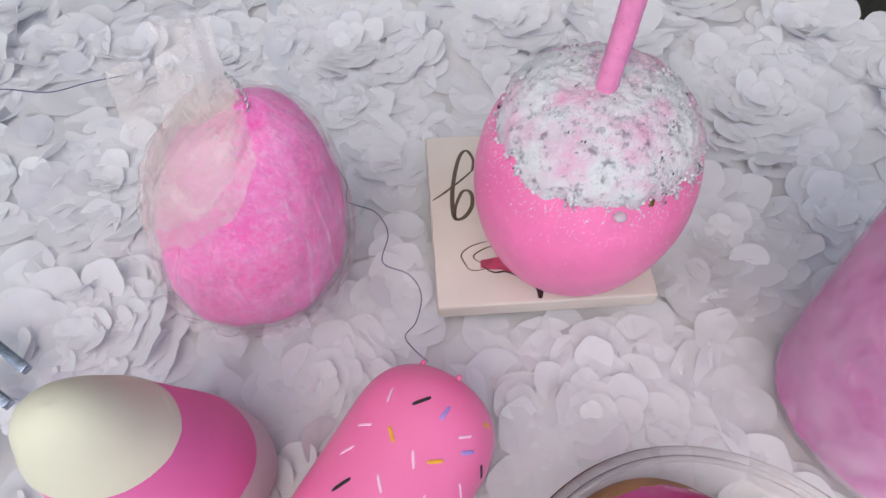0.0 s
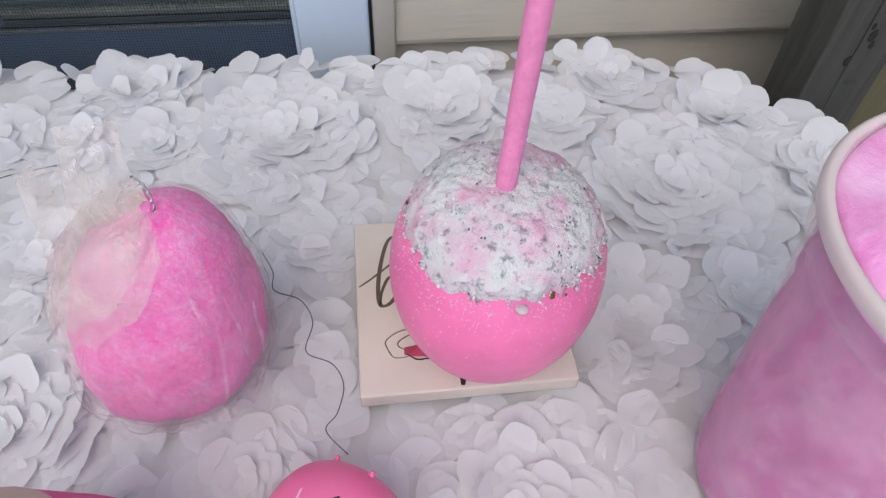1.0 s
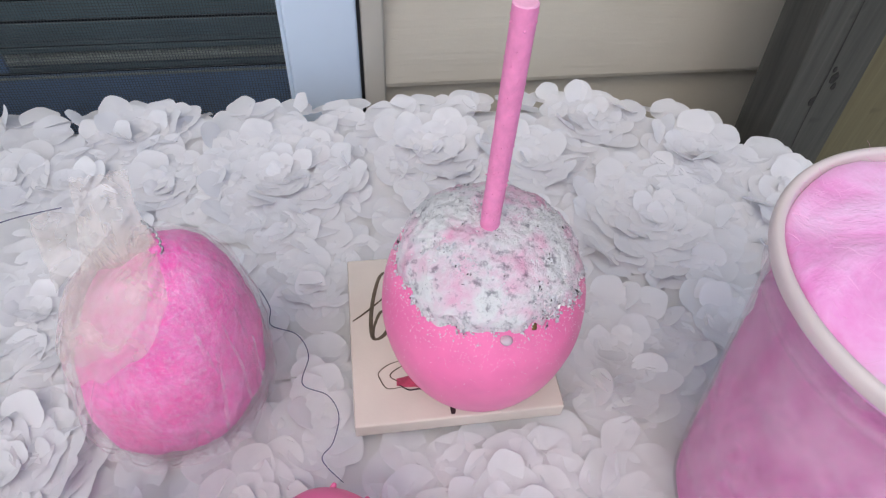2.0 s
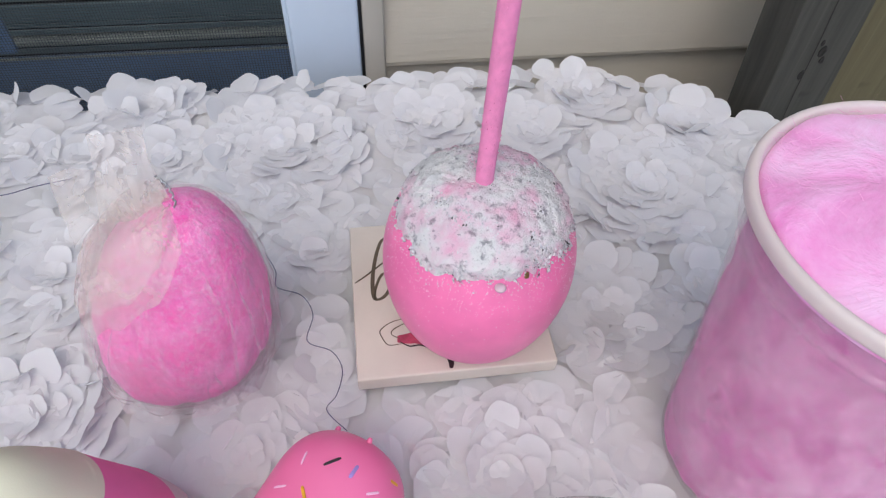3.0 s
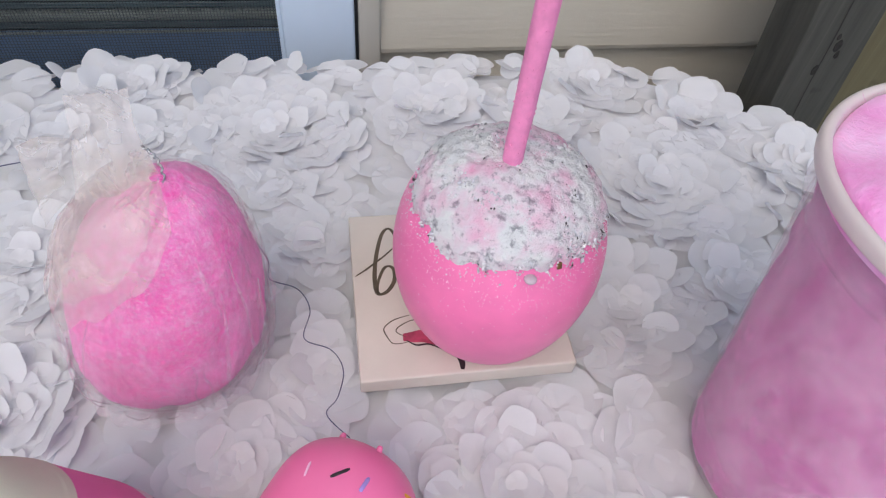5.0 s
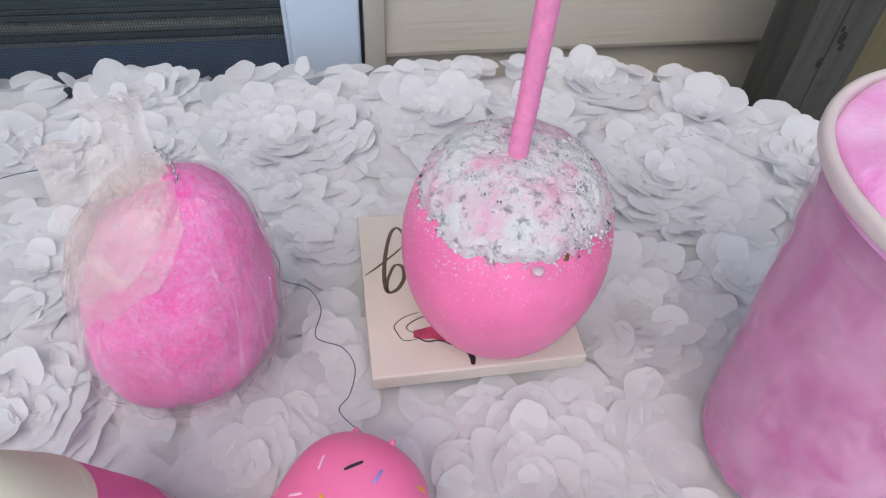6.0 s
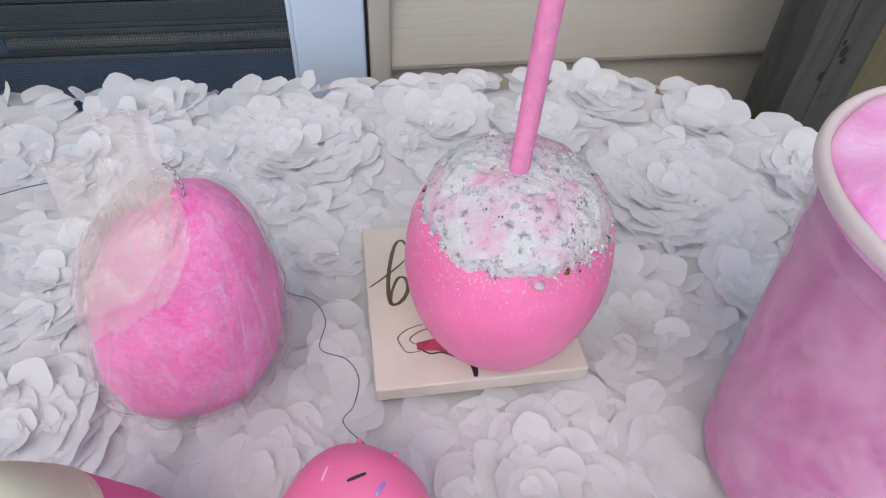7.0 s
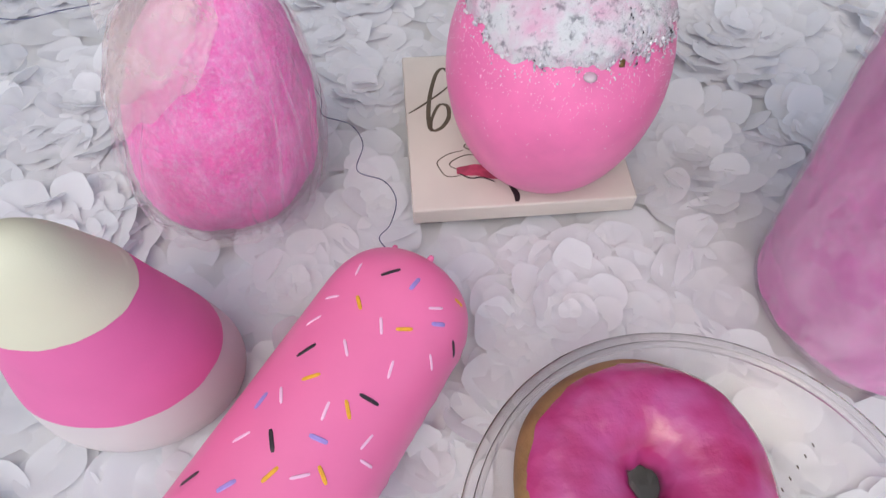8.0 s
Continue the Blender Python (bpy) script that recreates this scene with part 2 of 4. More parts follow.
def lathe(profile, n, warp=None, sx=1.0, sy=1.0):
    """Turns (r, z) round the z axis; warp(v, angle, r, z) may move each vertex."""
    verts, faces = [], []
    for r, z in profile:
        for k in range(n):
            a = 2 * math.pi * k / n
            v = Vector((r * math.cos(a) * sx, r * math.sin(a) * sy, z))
            verts.append(warp(v, a, r, z) if warp else v)
    for i in range(len(profile) - 1):
        for k in range(n):
            a, b = i * n + k, i * n + (k + 1) % n
            faces.append((a, b, b + n, a + n))
    return verts, faces


def tube(points, radius, sides=8, taper=1.0, closed_ends=True):
    """A round bar along points."""
    pts = [Vector(p) for p in points]
    verts, faces = [], []
    for i, p in enumerate(pts):
        d = (pts[min(i + 1, len(pts) - 1)] - pts[max(i - 1, 0)]).normalized()
        u = d.cross(Vector((0.13, 0.31, 1)) if abs(d.z) < 0.9 else Vector((1, 0.2, 0))).normalized()
        w = d.cross(u)
        r = radius * (1 + (taper - 1) * i / max(1, len(pts) - 1))
        for k in range(sides):
            a = 2 * math.pi * k / sides
            verts.append(p + r * (math.cos(a) * u + math.sin(a) * w))
    for i in range(len(pts) - 1):
        for k in range(sides):
            a, b = i * sides + k, i * sides + (k + 1) % sides
            faces.append((a, b, b + sides, a + sides))
    if closed_ends:
        faces.append(tuple(range(sides - 1, -1, -1)))
        faces.append(tuple(range(len(verts) - sides, len(verts))))
    return verts, faces


def curve_line(points, n):
    """A smooth line through 2D or 3D points."""
    p = [Vector(q) for q in points]
    p = [p[0], *p, p[-1]]
    out = []
    for k in range(n):
        u = k / (n - 1) * (len(points) - 1)
        i = min(int(u), len(points) - 2)
        w = u - i
        a, b, c, d = p[i:i + 4]
        out.append(0.5 * (2 * b + (c - a) * w + (2 * a - 5 * b + 4 * c - d) * w * w + (3 * b - a - 3 * c + d) * w ** 3))
    return out


def stroke(points, width, z, n=40, swell=0.0):
    """A thin raised pen stroke on a level surface."""
    line = curve_line([(x, y) for x, y in points], n)
    verts, faces = [], []
    for i, p in enumerate(line):
        d = (line[min(i + 1, n - 1)] - line[max(i - 1, 0)]).normalized()
        h = width * 0.5 * (1 + swell * abs(d.y)) * (0.55 + 0.45 * math.sin(math.pi * min(1, max(0, i / (n - 1)))))
        o = Vector((-d.y, d.x)) * h
        for q, dz in ((p + o, 0), (p + o * 0.7, 0.00015), (p - o * 0.7, 0.00015), (p - o, 0)):
            verts.append((q.x, q.y, z + dz))
    for i in range(n - 1):
        for k in range(3):
            a = i * 4 + k
            faces.append((a, a + 1, a + 5, a + 4))
    return verts, faces


def wob(p, scale, seed=0.0):
    """Smooth noise from -1 to 1."""
    return noise.noise(Vector(p) * scale + Vector((seed, seed * 1.7, -seed)))


# ---- ground and house ----
GROUND_Z = -0.75
tagged(part("ground", box(-60, -60, GROUND_Z - 0.1, 60, 60, GROUND_Z), PATIO, None, smooth=False), "grey concrete patio ground", "ground", kind="structure")

WALL_Y = 0.335
house = thing("wall_north", (0, 0, 0), "beige lap-sided house wall behind the table", "wall", kind="structure")
part("sheathing", box(0.05, WALL_Y + 0.02, GROUND_Z, 4.0, WALL_Y + 0.15, 2.2), TRIM_PAINT, house, smooth=False)
part("sheathing", box(-4.0, WALL_Y + 0.02, GROUND_Z, -1.16, WALL_Y + 0.15, 2.2), TRIM_PAINT, house, smooth=False)
part("sheathing", box(-1.16, WALL_Y + 0.02, GROUND_Z, 0.05, WALL_Y + 0.15, -0.12), TRIM_PAINT, house, smooth=False)
part("sheathing", box(-1.16, WALL_Y + 0.02, 1.2, 0.05, WALL_Y + 0.15, 2.2), TRIM_PAINT, house, smooth=False)


def lap_board(x0, x1, z0, h):
    """One lap of siding: its lower edge stands proud and turns under."""
    sect = [(0.014, 0.0), (0.0, 0.0), (-0.001, 0.004), (0.012, h + 0.004), (0.02, h + 0.004), (0.02, 0.001)]
    n = 24
    verts, faces = [], []
    for i in range(n + 1):
        x = x0 + (x1 - x0) * i / n
        for y, z in sect:
            verts.append((x, WALL_Y + y + 0.0006 * wob((x, z0, z), 4), z0 + z))
    m = len(sect)
    for i in range(n):
        for k in range(m):
            a, b = i * m + k, i * m + (k + 1) % m
            faces.append((a, b, b + m, a + m))
    faces += [tuple(range(m)), tuple(range(n * m + m - 1, n * m - 1, -1))]
    return verts, faces


LAP_Z, LAP_H = -0.0445, 0.115
for k in range(-6, 19):
    z0 = LAP_Z + k * LAP_H
    part("siding_board", lap_board(0.0375, 4.0, z0, LAP_H), SIDING, house, smooth=False)
    part("siding_board", lap_board(-4.0, -1.19, z0, LAP_H), SIDING, house, smooth=False)

tagged(part("trim", box(0.0195, WALL_Y - 0.004, GROUND_Z, 0.0372, WALL_Y + 0.02, 2.2, 0.002), TRIM_PAINT, None), "beige vinyl trim strip beside the window frame", "trim", kind="structure")

window = thing("window_1", (0, 0, 0), "white framed window with an insect screen and closed blinds", "window", kind="structure")
part("window_frame", box(-0.0395, WALL_Y - 0.006, -0.12, 0.0165, WALL_Y + 0.05, 1.2, 0.0025), FRAME_WHITE, window, "white vertical frame member")
part("window_frame", box(-0.0435, WALL_Y + 0.001, -0.12, -0.0397, WALL_Y + 0.045, 1.2, 0.001), FRAME_WHITE, window)
part("window_frame", box(-1.19, WALL_Y - 0.006, -0.12, -1.13, WALL_Y + 0.05, 1.2, 0.0025), FRAME_WHITE, window)
part("window_frame", box(-1.128, WALL_Y - 0.006, 1.14, -0.044, WALL_Y + 0.05, 1.2, 0.0025), FRAME_WHITE, window)
part("gasket", box(0.0167, WALL_Y - 0.001, -0.12, 0.0193, WALL_Y + 0.02, 1.2), GAP_BLACK, window, "black gap seal", smooth=False)
part("bottom_rail", box(-1.128, WALL_Y + 0.018, -0.12, -0.044, WALL_Y + 0.024, -0.0330, 0.001), RAIL_BLUE, window, "dark blue lower rail")
part("inner_rail", box(-0.275, WALL_Y + 0.014, -0.024, -0.262, WALL_Y + 0.0175, 0.006), RAIL_BLUE, window, "dark blue catch", smooth=False)
part("inner_rail", box(-1.128, WALL_Y + 0.047, -0.0398, -0.044, WALL_Y + 0.060, -0.0345, 0.001), BLIND_LIGHT, window, "grey bottom rail of the blind")
part("inner_rail", box(-1.128, WALL_Y + 0.050, -0.0485, -0.044, WALL_Y + 0.066, -0.0430, 0.001), BLIND, window)
part("rail_lip", box(-1.128, WALL_Y + 0.0165, -0.0330, -0.044, WALL_Y + 0.0185, -0.0314, 0.0004), BLIND_LIGHT, window, "pale upper lip of the lower rail")
slats = [(-0.0318, -0.0270), (-0.0258, -0.0216), (-0.0202, -0.0032), (-0.0012, 0.0150)] + [(0.0166 + 0.0178 * k, 0.0328 + 0.0178 * k) for k in range(63)]
for k, (z0, z1) in enumerate(slats):
    bm = box(-1.128, -0.001, 0.0, -0.044, 0.001, z1 - z0, 0.0004, 1)
    bm.transform(pose(0, WALL_Y + 0.054 + 0.0015 * wob((k, 0, 0), 0.7), z0, 4 + 4 * wob((k, 3, 0), 0.7), 0, 0))
    part("slat", bm, BLIND, window, smooth=False)
# an added sheet whose black stands in for the room's shade between the slats
part("interior_shade", box(-1.13, WALL_Y + 0.11, -0.12, -0.044, WALL_Y + 0.13, 1.2), ROOM_SHADE, window, smooth=False)


def screen_wires():
    verts, faces = [], []

    def bar(a, b, across, r):
        i = len(verts)
        for p in (a, b):
            for s, t in ((-1, 0), (0, -1), (1, 0), (0, 1)):
                verts.append((p[0] + across[0] * s * r, p[1] + t * r, p[2] + across[1] * s * r))
        for k in range(4):
            faces.append((i + k, i + (k + 1) % 4, i + 4 + (k + 1) % 4, i + 4 + k))

    y, pitch, r = WALL_Y + 0.012, 0.00240, 0.00028
    for k in range(int(0.62 / pitch)):
        x = -0.044 - k * pitch
        bar((x, y, -0.12), (x, y, 0.30), (1, 0), r)
    for k in range(int(0.42 / pitch)):
        z = -0.12 + k * pitch
        bar((-0.664, y, z), (-0.044, y, z), (0, 1), r)
    return verts, faces


tagged(part("insect_screen", screen_wires(), SCREEN, window, "fine dark insect screen", smooth=False), kind="stuff")

post = thing("wood_post", (0.311, 0.205, GROUND_Z), "weathered grey wooden post with knots", "post")
bm = box(0, 0, 0, 0.051, 0.042, 1.6, 0.0015)
bm.transform(Matrix.Translation((0, 0, 0.75)) @ pose(0, 0, 0, 0, -3.6, 0) @ Matrix.Translation((0, 0, -0.75)))
post_body = part("post_body", bm, POST_GREY, post, smooth=False)
def knot(x, z, w, h, seed):
    """A dark ragged knot, standing a hair proud of the wood."""
    n = 18
    rim = [(x + w * (1 + 0.35 * wob((math.cos(a), math.sin(a), seed), 2.1)) * math.cos(a), z + h * (1 + 0.35 * wob((math.cos(a), math.sin(a), seed), 2.3, 3)) * math.sin(a)) for a in (2 * math.pi * k / n for k in range(n))]
    verts = [(p, 0.0, q) for p, q in rim] + [(x + (p - x) * 0.8, -0.0006, z + (q - z) * 0.8) for p, q in rim] + [(x, -0.0002, z)]
    faces = [(k, (k + 1) % n, n + (k + 1) % n, n + k) for k in range(n)] + [(n + k, n + (k + 1) % n, 2 * n) for k in range(n)]
    return verts, faces


for x, z, w, h, sd in ((0.030, 0.782, 0.0018, 0.003, 8), (0.024, 0.796, 0.0014, 0.0025, 9), (0.027, 0.789, 0.0028, 0.0045, 1), (0.020, 0.770, 0.0022, 0.0045, 2), (0.037, 0.845, 0.0036, 0.005, 3), (0.044, 0.852, 0.003, 0.005, 7)):
    part("knot", knot(x, z, w, h, sd), KNOT, post_body, "dark knot", smooth=False)
part("crack", (lambda q: (q, [(k, k + 1, k + 3, k + 2) for k in range(0, len(q) - 2, 2)]))([(0.0225 + 0.0012 * wob((k * 0.3, 0, 0), 1) + d - 0.0629 * (0.012 * k - 0.17), -0.0004, 0.58 + 0.012 * k) for k in range(30) for d in (0, 0.0007 + 0.0004 * wob((k, 1, 0), 0.7))]), KNOT, post_body, "dark drying crack", smooth=False)
board = thing("fence_board", (0.364, 0.212, GROUND_Z), "tan weathered wooden board with dark knots beside the post", "fence")
first_plank = None
for k in range(3):
    bm = box(0.002 + k * 0.142, 0, 0, 0.14 + k * 0.142, 0.03, 1.6, 0.0015)
    bm.transform(Matrix.Translation((0, 0, 0.75)) @ pose(0, 0, 0, 0, -3.6, 0) @ Matrix.Translation((0, 0, -0.75)))
    plank = part("plank", bm, BOARD_TAN, board, smooth=False)
    first_plank = plank if k == 0 else first_plank

for x, z, w, h, sd in ((-0.002, 0.787, 0.003, 0.0042, 4), (-0.006, 0.770, 0.002, 0.004, 5), (0.022, 0.83, 0.005, 0.008, 6)):
    part("knot", knot(x, z, w, h, sd), KNOT, first_plank, "dark knot", smooth=False)

# ---- table ----
X0, X1, Y0, Y1, CORNER = -0.62, 0.330, -0.48, 0.252, 0.205


def outline(n, grow=0.0):
    """Points round the rounded table top, from the middle of its right side, with their outward direction."""
    pts = []
    for cx, cy, a0 in ((X1 - CORNER, Y1 - CORNER, 0), (X0 + CORNER, Y1 - CORNER, 90), (X0 + CORNER, Y0 + CORNER, 180), (X1 - CORNER, Y0 + CORNER, 270)):
        for k in range(n):
            a = radians(a0 + 90 * k / (n - 1))
            pts.append((cx + (CORNER + grow) * math.cos(a), cy + (CORNER + grow) * math.sin(a), a))
    out = []
    for i, (x, y, a) in enumerate(pts):
        x2, y2, a2 = pts[(i + 1) % len(pts)]
        m = max(1, int(math.hypot(x2 - x, y2 - y) / 0.02))
        for j in range(m):
            out.append((x + (x2 - x) * j / m, y + (y2 - y) * j / m, a))
    return out


def inside(x, y, margin=0.0):
    qx = max(X0 + CORNER - x, x - (X1 - CORNER), 0)
    qy = max(Y0 + CORNER - y, y - (Y1 - CORNER), 0)
    return math.hypot(qx, qy) <= CORNER - margin


table = thing("table", (0, 0, GROUND_Z), "wooden table under a white petal tablecloth", "table")
ring = outline(12, -0.012)
tv = [(x, y, z - GROUND_Z) for z in (-0.032, -0.011) for x, y, a in ring]
m = len(ring)
tf = [(i, (i + 1) % m, m + (i + 1) % m, m + i) for i in range(m)] + [tuple(range(m - 1, -1, -1)), tuple(range(m, 2 * m))]
part("tabletop", (tv, tf), TABLE_WOOD, table, smooth=False)
for x in (X0 + 0.1, X1 - 0.1):
    for y in (Y0 + 0.1, Y1 - 0.1):
        part("leg", box(x - 0.022, y - 0.022, 0, x + 0.022, y + 0.022, -0.032 - GROUND_Z, 0.003), TABLE_WOOD, table)

cloth = thing("tablecloth", (0, 0, 0), "white tablecloth covered with layered fabric rose petals", "tablecloth")


def sheet():
    ring = outline(12)
    m = len(ring)
    cx, cy = (X0 + X1) / 2, (Y0 + Y1) / 2
    verts, faces = [], []
    levels = [(0.0, 0), (0.3, 0), (0.6, 0), (0.85, 0), (0.97, 0), (1.0, -0.004), (1.0, -0.03), (1.0, -0.12), (1.0, -0.25), (1.0, -0.40)]
    for s, dz in levels:
        for i, (x, y, a) in enumerate(ring):
            g = 0.006 + 0.05 * min(1, -dz / 0.4) * (0.5 + 0.5 * math.sin(i * 0.55 + wob((i * 0.1, 0, 0), 1) * 3)) if dz < -0.01 else 0
            px = cx + (x - cx) * s + g * math.cos(a)
            py = min(cy + (y - cy) * s + g * math.sin(a), WALL_Y - 0.02)
            verts.append((px, py, -0.0075 + dz + 0.0012 * wob((px, py, 0), 22)))
    for j in range(len(levels) - 1):
        for i in range(m):
            a, b = j * m + i, j * m + (i + 1) % m
            faces.append((a, b, b + m, a + m))
    return verts, faces


part("cloth_sheet", sheet(), WHITE_CLOTH, cloth)

rng = random.Random(7)


def petal_mesh(k):
    """One round fabric petal, base at the origin, its free edge towards +x, cupped and a little wavy."""
    g = random.Random(100 + k)
    w, cup, curl = g.uniform(0.95, 1.18), g.uniform(0.02, 0.14), g.uniform(-0.10, 0.20)
    ph, waves = g.uniform(0, 6.28), g.choice((2, 3, 3, 4))
    amp = g.uniform(0.02, 0.10)
    rag = g.uniform(0.01, 0.05)
    n, rings = 20, (0.5, 0.82, 1.0)
    verts = [(1.0 - 0.35, 0, 0)]
    for r in rings:
        for i in range(n):
            a = 2 * math.pi * i / n
            x, y = r * math.cos(a), r * w * math.sin(a)
            z = cup * (y * y) * 0.9 - cup * 0.3 * x + curl * max(0, x) ** 2 + amp * r * r * math.sin(waves * a + ph)
            k = 1 + rag * r * math.sin(5 * a + ph * 2) + 0.6 * rag * r * math.sin(3 * a - ph)
            verts.append((x * k + 1.0 - 0.35, y * k, z))
    faces = [(0, 1 + i, 1 + (i + 1) % n) for i in range(n)]
    for j in range(len(rings) - 1):
        for i in range(n):
            a, b = 1 + j * n + i, 1 + j * n + (i + 1) % n
            faces.append((a, a + n, b + n, b))
    return verts, faces


PETALS = [petal_mesh(k) for k in range(14)]
PETAL_MESHES = [mesh_of("petal", v, f, WHITE_CLOTH) for v, f in PETALS]

# the roses that lie between the things, then others to fill the cloth
ROSES = [(-0.045, 0.188, 0.062), (0.194, 0.127, 0.058), (0.138, 0.037, 0.047), (-0.022, 0.100, 0.030), (-0.115, 0.185, 0.036), (0.06, 0.205, 0.044), (-0.172, 0.196, 0.032),
         (0.062, -0.050, 0.052), (-0.168, 0.095, 0.045), (-0.163, 0.005, 0.045), (-0.218, 0.202, 0.03), (0.125, 0.19, 0.04), (-0.016, 0.018, 0.030), (0.245, 0.19, 0.036)]
for tries in range(6000):
    x, y, r = rng.uniform(X0, X1), rng.uniform(Y0, Y1), rng.uniform(0.032, 0.05)
    if inside(x, y, 0.008) and all(math.hypot(x - a, y - b) > 0.86 * (r + c) for a, b, c in ROSES):
        ROSES.append((x, y, r))

# footprints under which no petal stands: (x, y, radius)
FEET = [(0.187, -0.0525, 0.0475), (-0.081, 0.034, 0.031), (-0.108, -0.062, 0.030)]


def covered(x, y):
    if 0.001 < x < 0.099 and 0.001 < y < 0.099:
        return True
    if any(math.hypot(x - a, y - b) < c for a, b, c in FEET):
        return True
    s, u = -0.56 * x - 0.83 * y, 0.83 * x - 0.56 * y
    return 0.037 < s < 0.165 and abs(u - 0.0245) < 0.018


petals = []


def lay(x, y, z, heading, tilt, roll, size):
    if not inside(x, y, -0.012):
        return
    tx, ty = x + 0.65 * size * math.cos(heading), y + 0.65 * size * math.sin(heading)
    if covered(x, y) or covered(tx, ty) and covered((x + tx) / 2, (y + ty) / 2):
        return
    if covered(tx, ty):
        tilt = min(tilt, 9)
    if math.hypot(x - 0.084, y + 0.147) < 0.058:
        tilt, z, roll = min(tilt, 4), -0.0070 + 0.001 * rng.random(), roll * 0.3
    mt = Matrix.Translation((x, y, z)) @ Matrix.Rotation(heading, 4, "Z") @ Matrix.Rotation(-radians(tilt), 4, "Y") @ Matrix.Rotation(radians(roll), 4, "X") @ Matrix.Diagonal((size, size, size, 1))
    petals.append((mt, rng.randrange(len(PETALS))))


# a low ground layer, with some petals that stand on edge
for i in range(58):
    for j in range(46):
        x, y = X0 + (i + rng.uniform(0.1, 0.9)) * 0.0166, Y0 + (j + rng.uniform(0.1, 0.9)) * 0.0166
        up = rng.random() < 0.14
        lay(x, y, -0.0078 + rng.uniform(0, 0.0008), rng.uniform(0, 6.28), rng.uniform(28, 60) if up else rng.uniform(2, 12), rng.uniform(-6, 6), rng.uniform(0.0075, 0.0095) if up else rng.uniform(0.0105, 0.0130))
# the roses: rings of petals like shingles, each ring over the next wider one, small upright petals in the heart
for cx, cy, rad in ROSES:
    rings = max(4, round(rad / 0.0066))
    fan = rng.choice((-1, 1))
    for j in range(rings - 1, -1, -1):
        f = (j + 0.5) / rings
        size = (0.0046 + 0.0058 * min(1, f * 1.3))
        rr = max(0.0008, rad * (j + 1) / rings - 1.55 * size)
        edge = rr + 0.8 * size
        count = max(3, round(2 * math.pi * edge / (1.3 * size)))
        turn = rng.uniform(0, 6.28)
        level = -0.0072 + 0.00032 * (rings - 1 - j)
        for k in range(count):
            a = turn + 2 * math.pi * k / count + rng.uniform(-0.22, 0.22)
            r2 = max(0.0004, rr + rng.uniform(-0.0028, 0.0028))
            tilt = rng.uniform(0, 8) + 14 * max(0, 0.4 - f) / 0.4
            if rng.random() < 0.13:
                tilt += rng.uniform(12, 40)
            lay(cx + r2 * math.cos(a), cy + r2 * math.sin(a), level + rng.uniform(0, 0.0008), a + rng.uniform(-0.38, 0.38), tilt, fan * rng.uniform(1, 5) + rng.uniform(-4, 4), size * rng.uniform(0.9, 1.14))
# petals that hang over the rim
for x, y, a in outline(14):
    for k in range(5):
        z = -0.006 - 0.022 * k
        h = a + rng.uniform(-0.5, 0.5)
        if y < 0.1 and x < 0.2:
            continue
        mt = Matrix.Translation((x + 0.004 * math.cos(a) + rng.uniform(-.008, .008) * math.sin(a), y + 0.004 * math.sin(a) + rng.uniform(-.008, .008) * math.cos(a), z)) @ Matrix.Rotation(h, 4, "Z") @ Matrix.Rotation(radians(rng.uniform(5, 40) if k == 0 else rng.uniform(30, 60)), 4, "Y") @ Matrix.Diagonal((0.0125, 0.0125, 0.0125, 1))
        petals.append((mt, rng.randrange(len(PETALS))))

# ---- coaster with the apple ----
coaster = thing("tile_coaster", (0, 0, 0), "cream square tile coaster with a script letter and flower", "coaster")
part("tile", box(0, 0, 0.0, 0.1, 0.1, 0.0098, 0.0012, 3), TILE_CREAM, coaster)
TOP = 0.0099
letter = part("lettering", stroke([(0.0225, 0.076), (0.0235, 0.084), (0.0205, 0.0895), (0.0165, 0.085), (0.0125, 0.070), (0.0108, 0.056), (0.0118, 0.0475), (0.0165, 0.0485), (0.0205, 0.055), (0.0205, 0.0625), (0.0165, 0.0635), (0.0125, 0.055), (0.0115, 0.0478)], 0.0015, TOP, 110, 0.5), INK, coaster, "dark brown script letter g", smooth=False)
part("lettering", stroke([(0.0015, 0.0590), (0.0065, 0.0625), (0.0115, 0.0665), (0.018, 0.072), (0.0225, 0.0765)], 0.0011, TOP + 0.0001, 30), INK, coaster, smooth=False)
part("lettering", stroke([(0.0265, 0.0645), (0.0268, 0.057), (0.0275, 0.050)], 0.0014, TOP, 16), INK, coaster, smooth=False)
part("flower_line", stroke([(0.0255, 0.0335), (0.018, 0.0315), (0.013, 0.0275), (0.0135, 0.0235), (0.0165, 0.0185), (0.023, 0.0185)], 0.0006, TOP, 40), INK, coaster, smooth=False)
part("flower_line", stroke([(0.0335, 0.0285), (0.027, 0.0305), (0.020, 0.0275), (0.0185, 0.0245), (0.0225, 0.0215)], 0.0006, TOP + 0.0001, 40), INK, coaster, smooth=False)
part("flower_line", stroke([(0.0275, 0.0375), (0.026, 0.0355), (0.029, 0.033), (0.0325, 0.030)], 0.0007, TOP + 0.0002, 24), INK, coaster, smooth=False)
part("flower_petal", stroke([(0.0212, 0.0215), (0.026, 0.0212), (0.031, 0.0212), (0.037, 0.0185), (0.041, 0.017)], 0.0068, TOP - 0.0001, 24), FLOWER_RED, coaster, "dark red painted petal", smooth=False)
part("flower_line", stroke([(0.0225, 0.0195), (0.027, 0.0165), (0.0325, 0.0165), (0.038, 0.0135)], 0.0009, TOP + 0.0002, 24), BLACK_INK, coaster, smooth=False)
